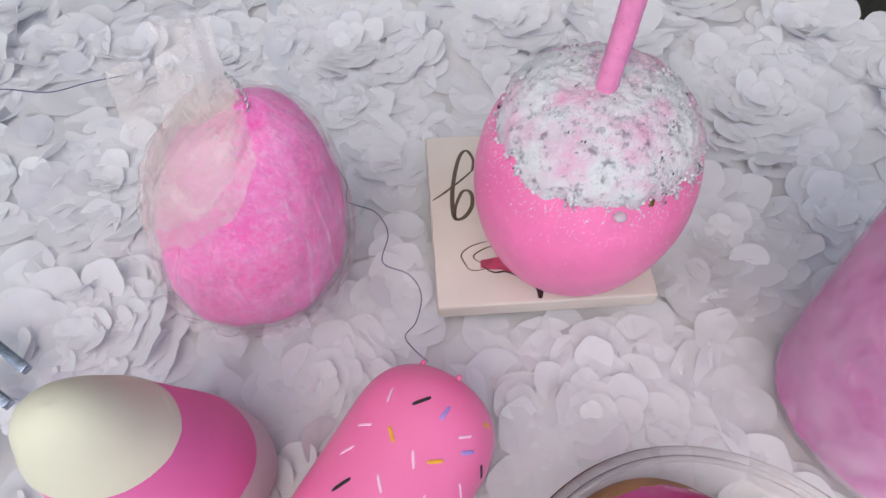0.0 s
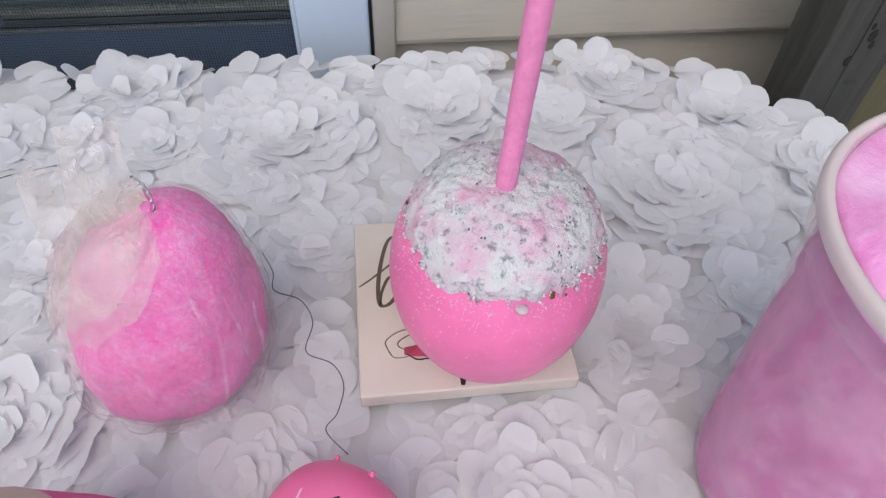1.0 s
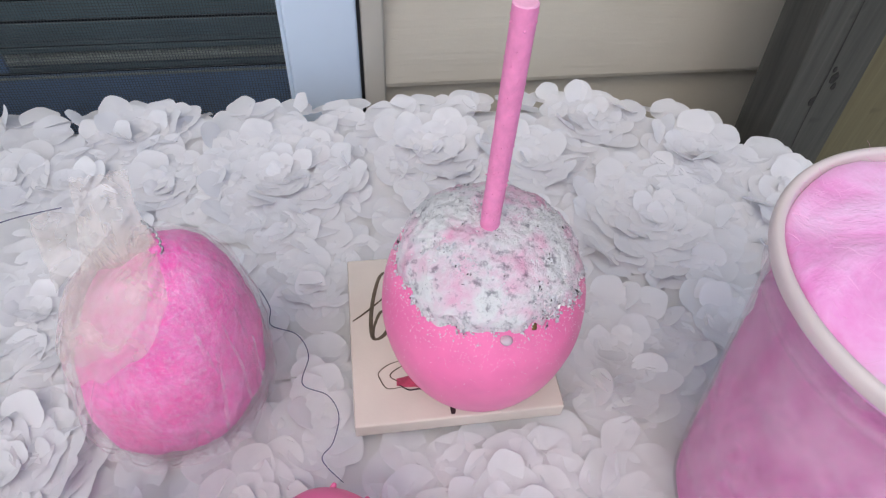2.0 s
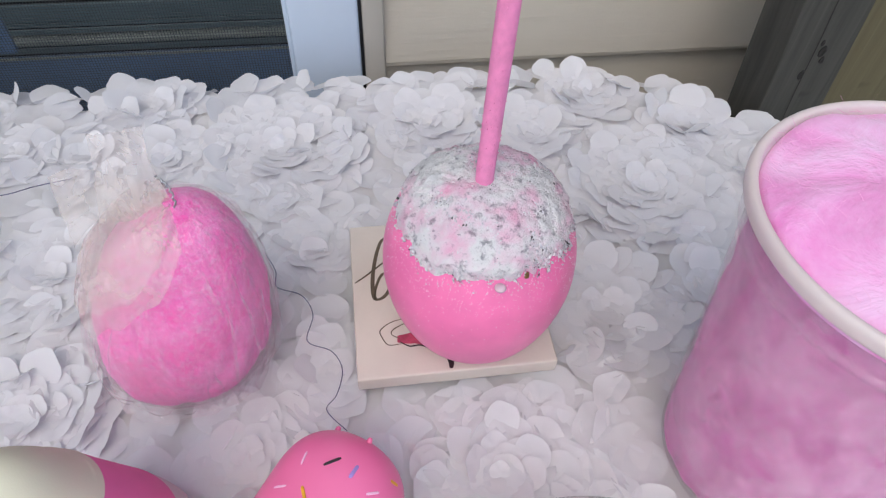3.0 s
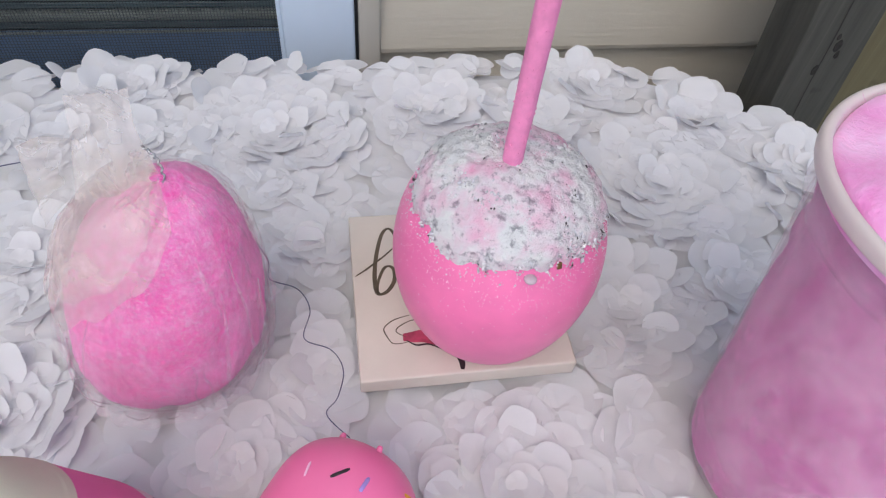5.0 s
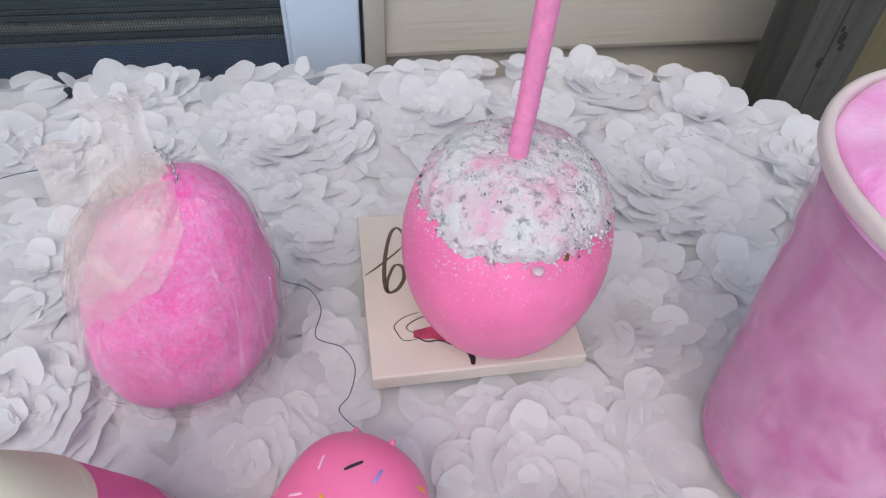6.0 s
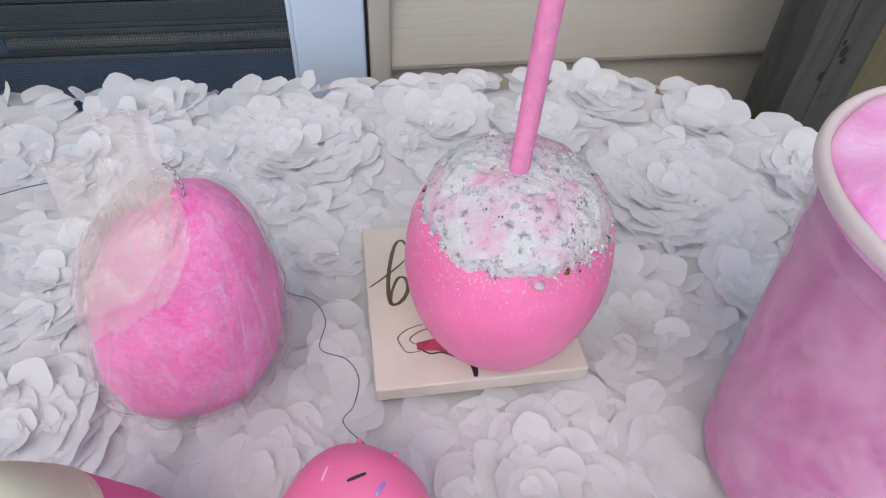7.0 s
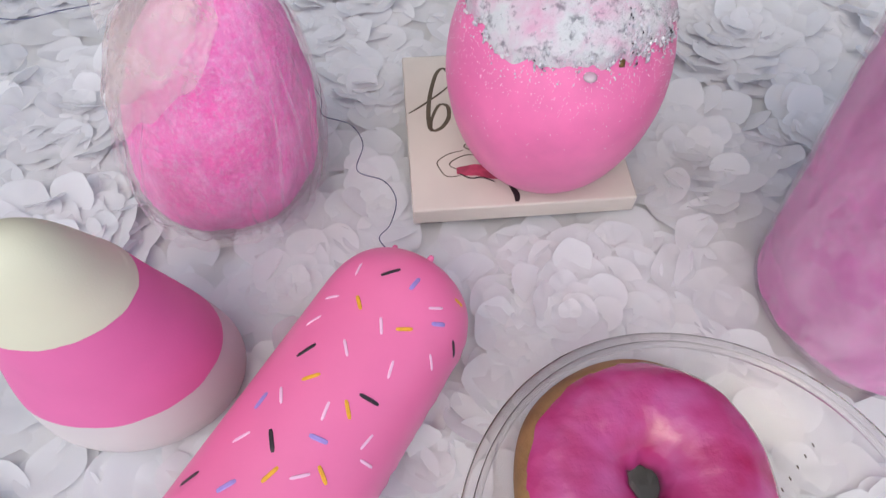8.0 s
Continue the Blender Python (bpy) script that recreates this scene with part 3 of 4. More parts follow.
part("flower_stem", stroke([(0.0445, 0.0115), (0.0465, 0.006), (0.0462, 0.0018)], 0.0028, TOP, 16), BLACK_INK, coaster, "black painted stem", smooth=False)

APPLE_X, APPLE_Y = 0.0600, 0.0280
apple = thing("candy_apple", (APPLE_X, APPLE_Y, 0.0101), "pink faux candy apple with white sugar crust and silver glitter", "candy apple")
APPLE_PROFILE = smooth_profile([(0.0, 0.0), (0.016, 0.0002), (0.0255, 0.004), (0.0345, 0.016), (0.0405, 0.032), (0.0433, 0.048), (0.0432, 0.060), (0.0415, 0.071), (0.0380, 0.081), (0.0325, 0.090), (0.0235, 0.0975), (0.012, 0.1012), (0.0, 0.1015)], 60)


def apple_point(t, a):
    """A point of the apple's skin; t from 0 (foot) to 1 (top). Returns place and normal."""
    u = t * (len(APPLE_PROFILE) - 1)
    i = min(int(u), len(APPLE_PROFILE) - 2)
    (r0, z0), (r1, z1) = APPLE_PROFILE[i], APPLE_PROFILE[i + 1]
    r, z = r0 + (r1 - r0) * (u - i), z0 + (z1 - z0) * (u - i)
    nrm = Vector(((z1 - z0) * math.cos(a), (z1 - z0) * math.sin(a), -(r1 - r0))).normalized()
    return Vector((r * math.cos(a), r * math.sin(a), z)), nrm


part("apple_body", lathe(APPLE_PROFILE, 72), APPLE_PINK, apple, "smooth glossy pink coating")


def crust_edge(a):
    """The ragged lower edge of the sugar crust, as a share of the profile."""
    front = math.cos(a - radians(262))
    return 0.704 - 0.020 * front + 0.028 * wob((math.cos(a), math.sin(a), 0), 3.2, 4) + 0.026 * wob((math.cos(a), math.sin(a), 1), 9, 2)


def crust():
    rows, n = 46, 150
    verts, faces = [], []
    for j in range(rows + 1):
        for k in range(n):
            a = 2 * math.pi * k / n
            e = crust_edge(a)
            f = j / rows
            t = e + (0.9985 - e) * f
            p, nr = apple_point(t, a)
            lift = 0.0002 + min(1, f * 9) * (0.0015 + 0.0011 * wob(p, 130) + 0.0009 * wob(p, 330, 3) + 0.0005 * wob(p, 800, 5))
            verts.append(p + nr * lift)
    for j in range(rows):
        for k in range(n):
            a, b = j * n + k, j * n + (k + 1) % n
            faces.append((a, b, b + n, a + n))
    return verts, faces


part("sugar_crust", crust(), SUGAR, apple, "rough white and pink sugar crust")


def grains(count, lo, hi, size0, size1, seed, flat=1.0, below=False, lift=0.001, clump=None):
    """Many small octahedra on the apple's skin."""
    g = random.Random(seed)
    verts, faces = [], []
    while len(verts) < count * 6:
        a = g.uniform(0, 2 * math.pi)
        e = crust_edge(a)
        t = e - abs(g.gauss(0, 0.10)) - 0.01 if below else e + g.uniform(lo, hi) * (1 - e)
        if not 0.3 < t < 0.995:
            continue
        if not below and g.random() > apple_point(t, a)[0].xy.length / 0.043:
            continue
        p, nr = apple_point(t, a)
        if clump and wob(p, 95, 20) + 0.5 * wob(p, 260, 21) < clump:
            continue
        s = g.uniform(size0, size1)
        rot = Euler((g.uniform(0, 6), g.uniform(0, 6), g.uniform(0, 6))).to_matrix()
        i = len(verts)
        for q in ((1, 0, 0), (-1, 0, 0), (0, 0.8, 0), (0, -0.8, 0), (0, 0, flat), (0, 0, -flat)):
            verts.append(p + nr * lift + rot @ (Vector(q) * s))
        faces.extend([(i + f0, i + f1, i + f2) for f0, f1, f2 in ((0, 2, 4), (2, 1, 4), (1, 3, 4), (3, 0, 4), (2, 0, 5), (1, 2, 5), (3, 1, 5), (0, 3, 5))])
    return verts, faces


for nm, data, mat, lab in (("sugar_coating", grains(1500, -0.01, 0.98, 0.0003, 0.0009, 1), CRYSTAL, "clear white sugar grains"),
                           ("silver_glitter", grains(520, -0.02, 0.92, 0.0005, 0.0012, 2, 0.35, lift=0.0014, clump=0.16), SILVER, "silver glitter flakes"),
                           ("silver_glitter", grains(100, -0.03, 0.12, 0.0005, 0.0011, 12, 0.5, lift=0.0010, clump=0.05), SILVER, ""),
                           ("dark_glitter", grains(150, -0.03, 0.9, 0.0003, 0.0010, 3, 0.4, lift=0.0014, clump=0.15), DARK_FLAKE, "dark glitter flakes"),
                           ("sugar_coating", grains(260, -0.15, 0.06, 0.0002, 0.0006, 22, 0.7, lift=0.0003), CRYSTAL, ""),
                           ("silver_glitter", grains(60, -0.12, 0.10, 0.0003, 0.0008, 23, 0.5, lift=0.0006), SILVER, ""),
                           ("fine_glitter", grains(1500, 0, 0, 0.0001, 0.00028, 4, 0.6, True, 0.0001), SPARK, "fine pale glitter on the pink skin")):
    tagged(part(nm, data, mat, apple, lab, smooth=False), kind="stuff")
gem = lathe(smooth_profile([(0, -0.001), (0.0016, -0.0009), (0.0024, 0), (0.0017, 0.0010), (0, 0.0014)], 9), 12)
p, nr = apple_point(0.668, radians(270))
bead_ob = part("bead", gem, BEAD, apple, "small pale crystal bead")
bead_ob.location = p + nr * 0.001
chip = box(-0.0009, -0.0005, -0.0013, 0.0009, 0.0005, 0.0013, 0.0003)
p, nr = apple_point(0.690, radians(287))
chip.transform(Matrix.Translation(p + nr * 0.0005) @ pose(0, 0, 0, -25, 10, 17))
part("gold_flake", chip, GOLD, apple, "dull gold flake")

stick = thing("candy_stick", (0.0585, 0.0275, 0.109), "pink coated round stick standing in the apple", "stick")
line = [Vector((0.0028 * k / 13 + 0.0002 * wob((k, 0, 0), 0.8), 0.0028 * k / 13, -0.002 + 0.0935 * k / 13)) for k in range(14)]
part("stick_shaft", tube(line, 0.0037, 20, 1.06, False), STICK_PINK, stick)
end = line[-1]
part("stick_end", ([end + Vector((0.0039 * math.cos(2 * math.pi * k / 20), 0.0039 * math.sin(2 * math.pi * k / 20), 0.0)) for k in range(20)] + [end + Vector((0.0034 * math.cos(2 * math.pi * k / 20), 0.0034 * math.sin(2 * math.pi * k / 20), 0.0004)) for k in range(20)], [(k, (k + 1) % 20, 20 + (k + 1) % 20, 20 + k) for k in range(20)] + [tuple(range(20, 40))]), STICK_END, stick, "pale pink cut end", smooth=False)


def stick_grains():
    g = random.Random(5)
    verts, faces = [], []
    for k in range(90):
        z, a, s = g.uniform(0.0, 0.09), g.uniform(0, 6.28), g.uniform(0.0002, 0.0005)
        c = Vector((0.0028 * z / 0.0915 + 0.0039 * math.cos(a), 0.0028 * z / 0.0915 + 0.0039 * math.sin(a), z))
        i = len(verts)
        verts.extend([c + Vector(q) * s for q in ((1, 0, 0), (-1, 0, 0), (0, 1, 0), (0, -1, 0), (0, 0, 1), (0, 0, -1))])
        faces.extend([(i + f0, i + f1, i + f2) for f0, f1, f2 in ((0, 2, 4), (2, 1, 4), (1, 3, 4), (3, 0, 4), (2, 0, 5), (1, 2, 5), (3, 1, 5), (0, 3, 5))])
    return verts, faces


tagged(part("sugar_specks", stick_grains(), STICK_PINK, stick, smooth=False), kind="stuff")

# ---- bag of cotton candy ----
BAG_X, BAG_Y = -0.0810, 0.0335
bag = thing("cotton_candy_bag", (BAG_X, BAG_Y, -0.002), "pink cotton candy in a clear cellophane bag with silver tie", "candy bag")
BAG_PROFILE = smooth_profile([(0.0, 0.0), (0.022, 0.001), (0.033, 0.006), (0.0392, 0.020), (0.0398, 0.036), (0.0370, 0.056), (0.0322, 0.075), (0.0262, 0.091), (0.0180, 0.1030), (0.0085, 0.1098), (0.0, 0.1118)], 44)


def lean(v, z):
    """The bag leans a little to its right and back as it rises."""
    f = max(0, z) / 0.112
    return Vector((v.x + 0.018 * f ** 1.5, v.y - 0.004 * f, v.z))


def candy_warp(v, a, r, z):
    k = 0.995 + 0.05 * wob((v.x, v.y, v.z), 45) + 0.025 * wob((v.x, v.y, v.z), 140, 2) + 0.012 * wob((v.x, v.y, v.z), 380, 6)
    return lean(Vector((v.x * k, v.y * k, z + 0.001 * wob(v, 90, 3))), z)


part("cotton_candy", lathe(BAG_PROFILE, 120, candy_warp), CANDY, bag, "hot pink flossy cotton candy")


def haze_warp(out, seed):
    """Loose floss round the packed candy, between it and the film."""
    def warp(v, a, r, z):
        k = 1 + (out + 0.0010 * wob((v.x, v.y, v.z), 60, seed) + 0.0005 * wob((v.x, v.y, v.z), 220, seed + 1)) / max(r, 0.012)
        return lean(Vector((v.x * k, v.y * k, z)), z)
    return warp


for out, seed in ((0.0016, 21),):
    layer = part("floss_layer", lathe(BAG_PROFILE[2:-2], 110, haze_warp(out, seed)), FLOSS_HAZE, bag, "loose pale pink floss")
    layer.visible_shadow = False


def film_warp(v, a, r, z):
    fold = 0.0016 * wob((math.cos(a), math.sin(a), z * 4), 3.5, 8) + 0.0016 * max(0, 1 - 8 * abs(wob((math.cos(a), math.sin(a), z * 5), 4.2, 4))) + 0.0010 * max(0, 1 - 8 * abs(wob((math.cos(a), math.sin(a), z * 14), 3.1, 14)))
    for at, wide, high in CREASES:
        fold += high * math.exp(-((a - radians(at + 120 * (z - 0.04))) / wide) ** 2)
    k = 1 + (0.0028 * min(1, 0.2 + (0.11 - z) / 0.06) + 0.8 * fold) / max(r, 0.012)
    return lean(Vector((v.x * k, v.y * k, z * 1.02 - 0.0005 + 0.0012 * wob(v, 60, 9))), z)


CREASES = [(196, 0.03, 0.003), (222, 0.02, 0.002), (246, 0.02, 0.002), (289, 0.016, 0.003), (300, 0.014, 0.0028), (313, 0.02, 0.003), (331, 0.016, 0.003), (352, 0.025, 0.003)]
wrap = part("bag_film", lathe(BAG_PROFILE[2:-2], 260, film_warp), CELLO, bag, "clear crinkled cellophane")
wrap.visible_shadow = False
TIE = Vector((0.020, -0.005, 0.110))


def bag_radius(z):
    for (r0, a), (r1, b) in zip(BAG_PROFILE[:-1], BAG_PROFILE[1:]):
        if a <= z <= b:
            return r0 + (r1 - r0) * (z - a) / max(1e-9, b - a)
    return 0.0


def flap(a0, a1, ends, off, seed, cols=44, rows=34):
    """The folded-down top of the bag: a crinkled sheet from the tie down over the candy; ends: where its hem lies."""
    verts, faces = [], []
    for k in range(cols):
        u = k / (cols - 1)
        a = radians(a0 + (a1 - a0) * u)
        q = u * (len(ends) - 1)
        i = min(int(q), len(ends) - 2)
        w = q - i
        w = w * w * (3 - 2 * w)
        z1 = ends[i] + (ends[i + 1] - ends[i]) * w + 0.003 * wob((u * 5, seed, 0), 1.7)
        for j in range(rows):
            f = j / (rows - 1)
            z = 0.113 + (z1 - 0.113) * f
            r = bag_radius(min(z, 0.1115)) + off * min(1, 0.25 + f * 2.2)
            r += 0.002 * math.sin(math.pi * f) * math.sin(math.pi * u) + (0.0018 * wob((u * 6, f * 1.4, seed), 1.6, seed) + 0.0012 * wob((u * 16, f * 2, seed), 1.6, 3)) * min(1, f * 3)
            p = lean(Vector((r * math.cos(a), r * math.sin(a), z)), z)
            p.z += 0.004 * math.sin(math.pi * min(1, f * 2.5)) + 0.0008 * wob((u * 9, f * 6, seed), 2)
            verts.append(p)
    for k in range(cols - 1):
        for j in range(rows - 1):
            a = k * rows + j
            faces.append((a, a + 1, a + rows + 1, a + rows))
    return verts, faces


def wing(seed):
    """A thin free fold of film that stands off to the side of the tie."""
    cols, rows = 18, 22
    line = curve_line([TIE + Vector((-0.004, 0.002, 0.002)), TIE + Vector((-0.022, 0.006, 0.003)), TIE + Vector((-0.038, 0.012, -0.002)), TIE + Vector((-0.050, 0.014, -0.012))], rows)
    side = Vector((-0.2, 0.62, 0.75))
    verts, faces = [], []
    for j, p in enumerate(line):
        f = j / (rows - 1)
        for k in range(cols):
            u = k / (cols - 1) * 2 - 1
            verts.append(p + side * ((0.005 + 0.010 * f) * u) + Vector((0.0, -0.8, 0.5)) * (0.003 * wob((u * 2, f * 3, seed), 2, seed)))
    for j in range(rows - 1):
        for k in range(cols - 1):
            a = j * cols + k
            faces.append((a, a + 1, a + cols + 1, a + cols))
    return verts, faces


def tab(seed):
    """The upright squarish end of the gathered film, pinched at the tie."""
    cols, rows = 24, 22
    line = curve_line([TIE + Vector((-0.015, 0.000, -0.003)), TIE + Vector((-0.017, 0.008, 0.011)), TIE + Vector((-0.018, 0.018, 0.025))], rows)
    side = Vector((0.98, 0.12, 0.05))
    front = Vector((0.35, -0.85, 0.38))
    verts, faces = [], []
    for j, p in enumerate(line):
        f = j / (rows - 1)
        for k in range(cols):
            u = k / (cols - 1) * 2 - 1
            w = (0.0150 - 0.0050 * min(1, f * 1.6)) * u
            verts.append(p + side * w + front * (0.0024 * math.cos(u * 1.5) + 0.0006 * math.sin(u * 4 + seed) * (1 - 0.5 * f) + 0.0012 * wob((u * 1.5, f * 2, seed), 1.5)) + Vector((0, 0, 0.0015 * wob((u * 3, seed, f), 2) * f)))
    for j in range(rows - 1):
        for k in range(cols - 1):
            a = j * cols + k
            faces.append((a, a + 1, a + cols + 1, a + cols))
    return verts, faces


for nm, data, lab in (("bag_tail", tab(3), "upright end of the cellophane"), ("bag_tail", wing(4), ""),
                      ("bag_flap", flap(288, 110, (0.106, 0.088, 0.072, 0.057, 0.050, 0.046, 0.055, 0.080), 0.0042, 5), "milky cellophane folded down over the side"),
                      ("bag_flap", flap(268, 125, (0.102, 0.088, 0.078, 0.066, 0.060, 0.062, 0.085), 0.0060, 9), "")):
    ob = part(nm, data, CELLO_TAIL if nm == "bag_flap" else CELLO_THIN, bag, lab)
    ob.visible_shadow = False
tie_line = curve_line([TIE + Vector(q) for q in ((-0.006, 0.007, 0.0105), (-0.003, 0.005, 0.0095), (-0.001, 0.003, 0.0070), (0.000, 0.000, 0.003), (-0.0005, -0.0035, -0.0015), (-0.0015, -0.006, -0.006), (-0.0015, -0.008, -0.010))], 40)
tie_line = [p + Vector((0.0005 * math.sin(1.7 * k), 0.0005 * math.cos(1.7 * k), 0)) for k, p in enumerate(tie_line)]
part("twist_tie", tube(tie_line, 0.00045, 6), TWIST, bag, "silver foil twist tie")

def glint_strip(at, twist, z0, z1, width):
    """A thin pale strip that runs down the film, a hair proud of it, as the painted highlight of a fold."""
    verts, faces = [], []
    n = 26
    for i in range(n):
        f = i / (n - 1)
        z = z0 + (z1 - z0) * f
        a = radians(at + twist * f + 2.5 * wob((at, f * 3, 0), 1.3))
        r = bag_radius(z) + 0.0048 + 0.0005 * wob((f * 4, at, 0), 1.7)
        w = width * math.sin(math.pi * min(0.97, max(0.03, f))) * (0.7 + 0.5 * wob((f * 5, at, 3), 1.9))
        for c, up in ((-1, 0), (0, 0.0006), (1, 0)):
            b = a + c * w / max(r, 0.01)
            verts.append(lean(Vector(((r + up) * math.cos(b), (r + up) * math.sin(b), z)), z))
    for i in range(n - 1):
        for c in range(2):
            q = i * 3 + c
            faces.append((q, q + 1, q + 4, q + 3))
    return verts, faces


# added strips that draw the shine on the folds in pale colour
for at, twist, z0, z1, width in ((222, 6, 0.060, 0.006, 0.0011), (236, -4, 0.075, 0.010, 0.0008), (252, 5, 0.034, 0.003, 0.0010), (272, 3, 0.022, 0.004, 0.0007), (289, 2, 0.056, 0.004, 0.0006), (294, 4, 0.050, 0.003, 0.0008), (309, -3, 0.080, 0.004, 0.0012), (322, 4, 0.090, 0.010, 0.0009), (338, -5, 0.070, 0.006, 0.0012), (300, 8, 0.098, 0.070, 0.0012)):
    part("fold_glint", glint_strip(at, twist, z0, z1, width), CREASE_GLINT, bag, "pale strip that paints the highlight on a cellophane fold").visible_shadow = False


def skirt():
    prof = [(0.0345, 0.0105), (0.0375, 0.0075), (0.0398, 0.0055), (0.0420, 0.0052)]

    def warp(v, a, r, z):
        f = (r - 0.0345) / 0.0075
        k = 1 + f * (0.10 * wob((math.cos(a), math.sin(a), 0), 2.6, 3) + 0.05 * wob((math.cos(a), math.sin(a), 0), 8, 5))
        return Vector((v.x * k, v.y * k, z + 0.0016 * f * wob((math.cos(a), math.sin(a), 0), 7, 9)))

    return lathe(prof, 130, warp)


part("film_hem", skirt(), SKIRT, bag, "loose crinkled hem of the cellophane").visible_shadow = False

# ---- tub of cotton candy ----
tub = thing("cotton_candy_tub", (0.1885, -0.0525, -0.003), "clear plastic tub filled with pink cotton candy", "candy tub")
tub.matrix_world = pose(0.1885, -0.0525, -0.003, -2.2, 0, 0)
TUB_H, TUB_R0, TUB_R1 = 0.1575, 0.0475, 0.0583


def tub_radius(z):
    return TUB_R0 + (TUB_R1 - TUB_R0) * z / TUB_H


def tub_wall():
    prof = [(0.0, 0.001), (TUB_R0 - 0.004, 0.001), (TUB_R0, 0.004)] + [(tub_radius(0.004 + (TUB_H - 0.010) * k / 14), 0.004 + (TUB_H - 0.010) * k / 14) for k in range(1, 15)]
    return lathe(prof, 96)


part("tub_wall", tub_wall(), TUB_WALL, tub, "clear flared plastic wall").visible_shadow = False
rim_prof = smooth_profile([(TUB_R1 + a, TUB_H + b) for a, b in ((-0.0002, -0.0050), (0.0018, -0.0056), (0.0034, -0.0056), (0.0042, -0.0046), (0.0042, -0.0018), (0.0034, -0.0003), (0.0022, 0.0), (0.0010, -0.0006), (0.0004, -0.0020), (-0.0002, -0.0050))], 46)
part("tub_rim", lathe(rim_prof, 128), RIM_PLASTIC, tub, "pale rolled plastic rim")
part("tub_rim", lathe([(TUB_R1 + a, TUB_H + b) for a, b in ((-0.0012, -0.0205), (0.0006, -0.0200), (0.0012, -0.0185), (0.0006, -0.0170), (-0.0010, -0.0165))], 96), TUB_WALL, tub).visible_shadow = False


def fill():
    prof = [(0.0, 0.003), (0.03, 0.003), (TUB_R0 - 0.0026, 0.0038)] + [(tub_radius(z) - 0.0017, z) for z in (0.011, 0.035, 0.06, 0.09, 0.12, 0.145)] + [(TUB_R1 - 0.006, 0.149), (0.045, 0.1495), (0.02, 0.1495), (0.0, 0.1495)]

    def warp(v, a, r, z):
        q = Vector((v.x, v.y, v.z))
        d = 0.0025 * wob(q, 24, 1) + 0.0022 * wob(q, 70, 2) + 0.001 * wob(q, 200, 4)
        if z < 0.149:
            k = 1 + min(0, d - 0.001) / max(r, 0.01)
            return Vector((v.x * k, v.y * k, z))
        return Vector((v.x, v.y, z + 0.2 * d))

    return lathe(smooth_profile(prof, 80), 130, warp)


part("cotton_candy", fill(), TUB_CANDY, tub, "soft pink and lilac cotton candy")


def mound():
    prof = smooth_profile([(0.0583, 0.1475), (0.0577, 0.1548), (0.0510, 0.1580), (0.040, 0.1610), (0.02, 0.1640), (0.0, 0.1640)], 30)

    def warp(v, a, r, z):
        q = Vector((v.x, v.y, 0))
        return Vector((v.x, v.y, z + min(1, (z - 0.1475) / 0.01) * (0.006 * wob(q, 24, 1) + 0.004 * wob(q, 14, 7) + 0.0012 * wob(q, 75, 2) + 0.0004 * wob(q, 210, 4))))

    return lathe(prof, 150, warp)


# top made paler than the side filling, with the skylight put into its colour
part("candy_top", mound(), LIT_TOP_CANDY, tub, "loose fluffy top of the pink candy, sky light painted in as paler colour")


def tub_haze(inset, seed):
    prof = [(tub_radius(0.005 + 0.142 * k / 20) - inset, 0.005 + 0.142 * k / 20) for k in range(21)]

    def warp(v, a, r, z):
        k = 1 + (0.0014 * wob((v.x, v.y, v.z), 35, seed) + 0.0006 * wob((v.x, v.y, v.z), 120, seed + 2)) / r
        return Vector((v.x * k, v.y * k, z))

    return lathe(prof, 120, warp)


for inset, seed in ((0.0010, 31), (0.0016, 35)):
    part("floss_layer", tub_haze(inset, seed), TUB_HAZE, tub, "loose pale lilac floss").visible_shadow = False


def wisps():
    g = random.Random(11)
    verts, faces = [], []
    for k in range(420):
        a, r = g.uniform(0, 6.28), 0.056 * math.sqrt(g.random())
        if k % 3 == 0:
            r = g.uniform(0.052, 0.0585)
        h = 0.1565 if r > 0.052 else 0.161
        p = Vector((r * math.cos(a), r * math.sin(a), h + g.uniform(-0.003, 0.002)))
        d = Vector((g.gauss(0, 1), g.gauss(0, 1), g.gauss(0.25, 0.35))).normalized()
        s = d.orthogonal().normalized() * 0.00004
        i = len(verts)
        for j in range(5):
            verts.extend([p - s, p + s])
            d = (d + Vector((g.gauss(0, 0.3), g.gauss(0, 0.3), g.gauss(-0.08, 0.2)))).normalized()
            p = p + d * g.uniform(0.0008, 0.0018)
        faces.extend([(i + 2 * j, i + 2 * j + 1, i + 2 * j + 3, i + 2 * j + 2) for j in range(4)])
    return verts, faces


tagged(part("candy_floss", wisps(), FIBRE, tub, "fine loose pink candy fibres"), kind="stuff")

# ---- candy corn ----
corn = thing("candy_corn", (-0.1078, -0.0622, -0.003), "standing foam candy corn with white tip, pink middle, pale base", "candy corn decoration")
CORN = smooth_profile([(0.0, 0.0), (0.034, 0.0), (0.0385, 0.0035), (0.0398, 0.0095), (0.0388, 0.018), (0.0360, 0.0296), (0.0304, 0.050), (0.0262, 0.066), (0.0235, 0.076), (0.0201, 0.0840), (0.0168, 0.0920), (0.0134, 0.0985), (0.0093, 0.1034), (0.0047, 0.1062), (0.0, 0.1070)], 151)


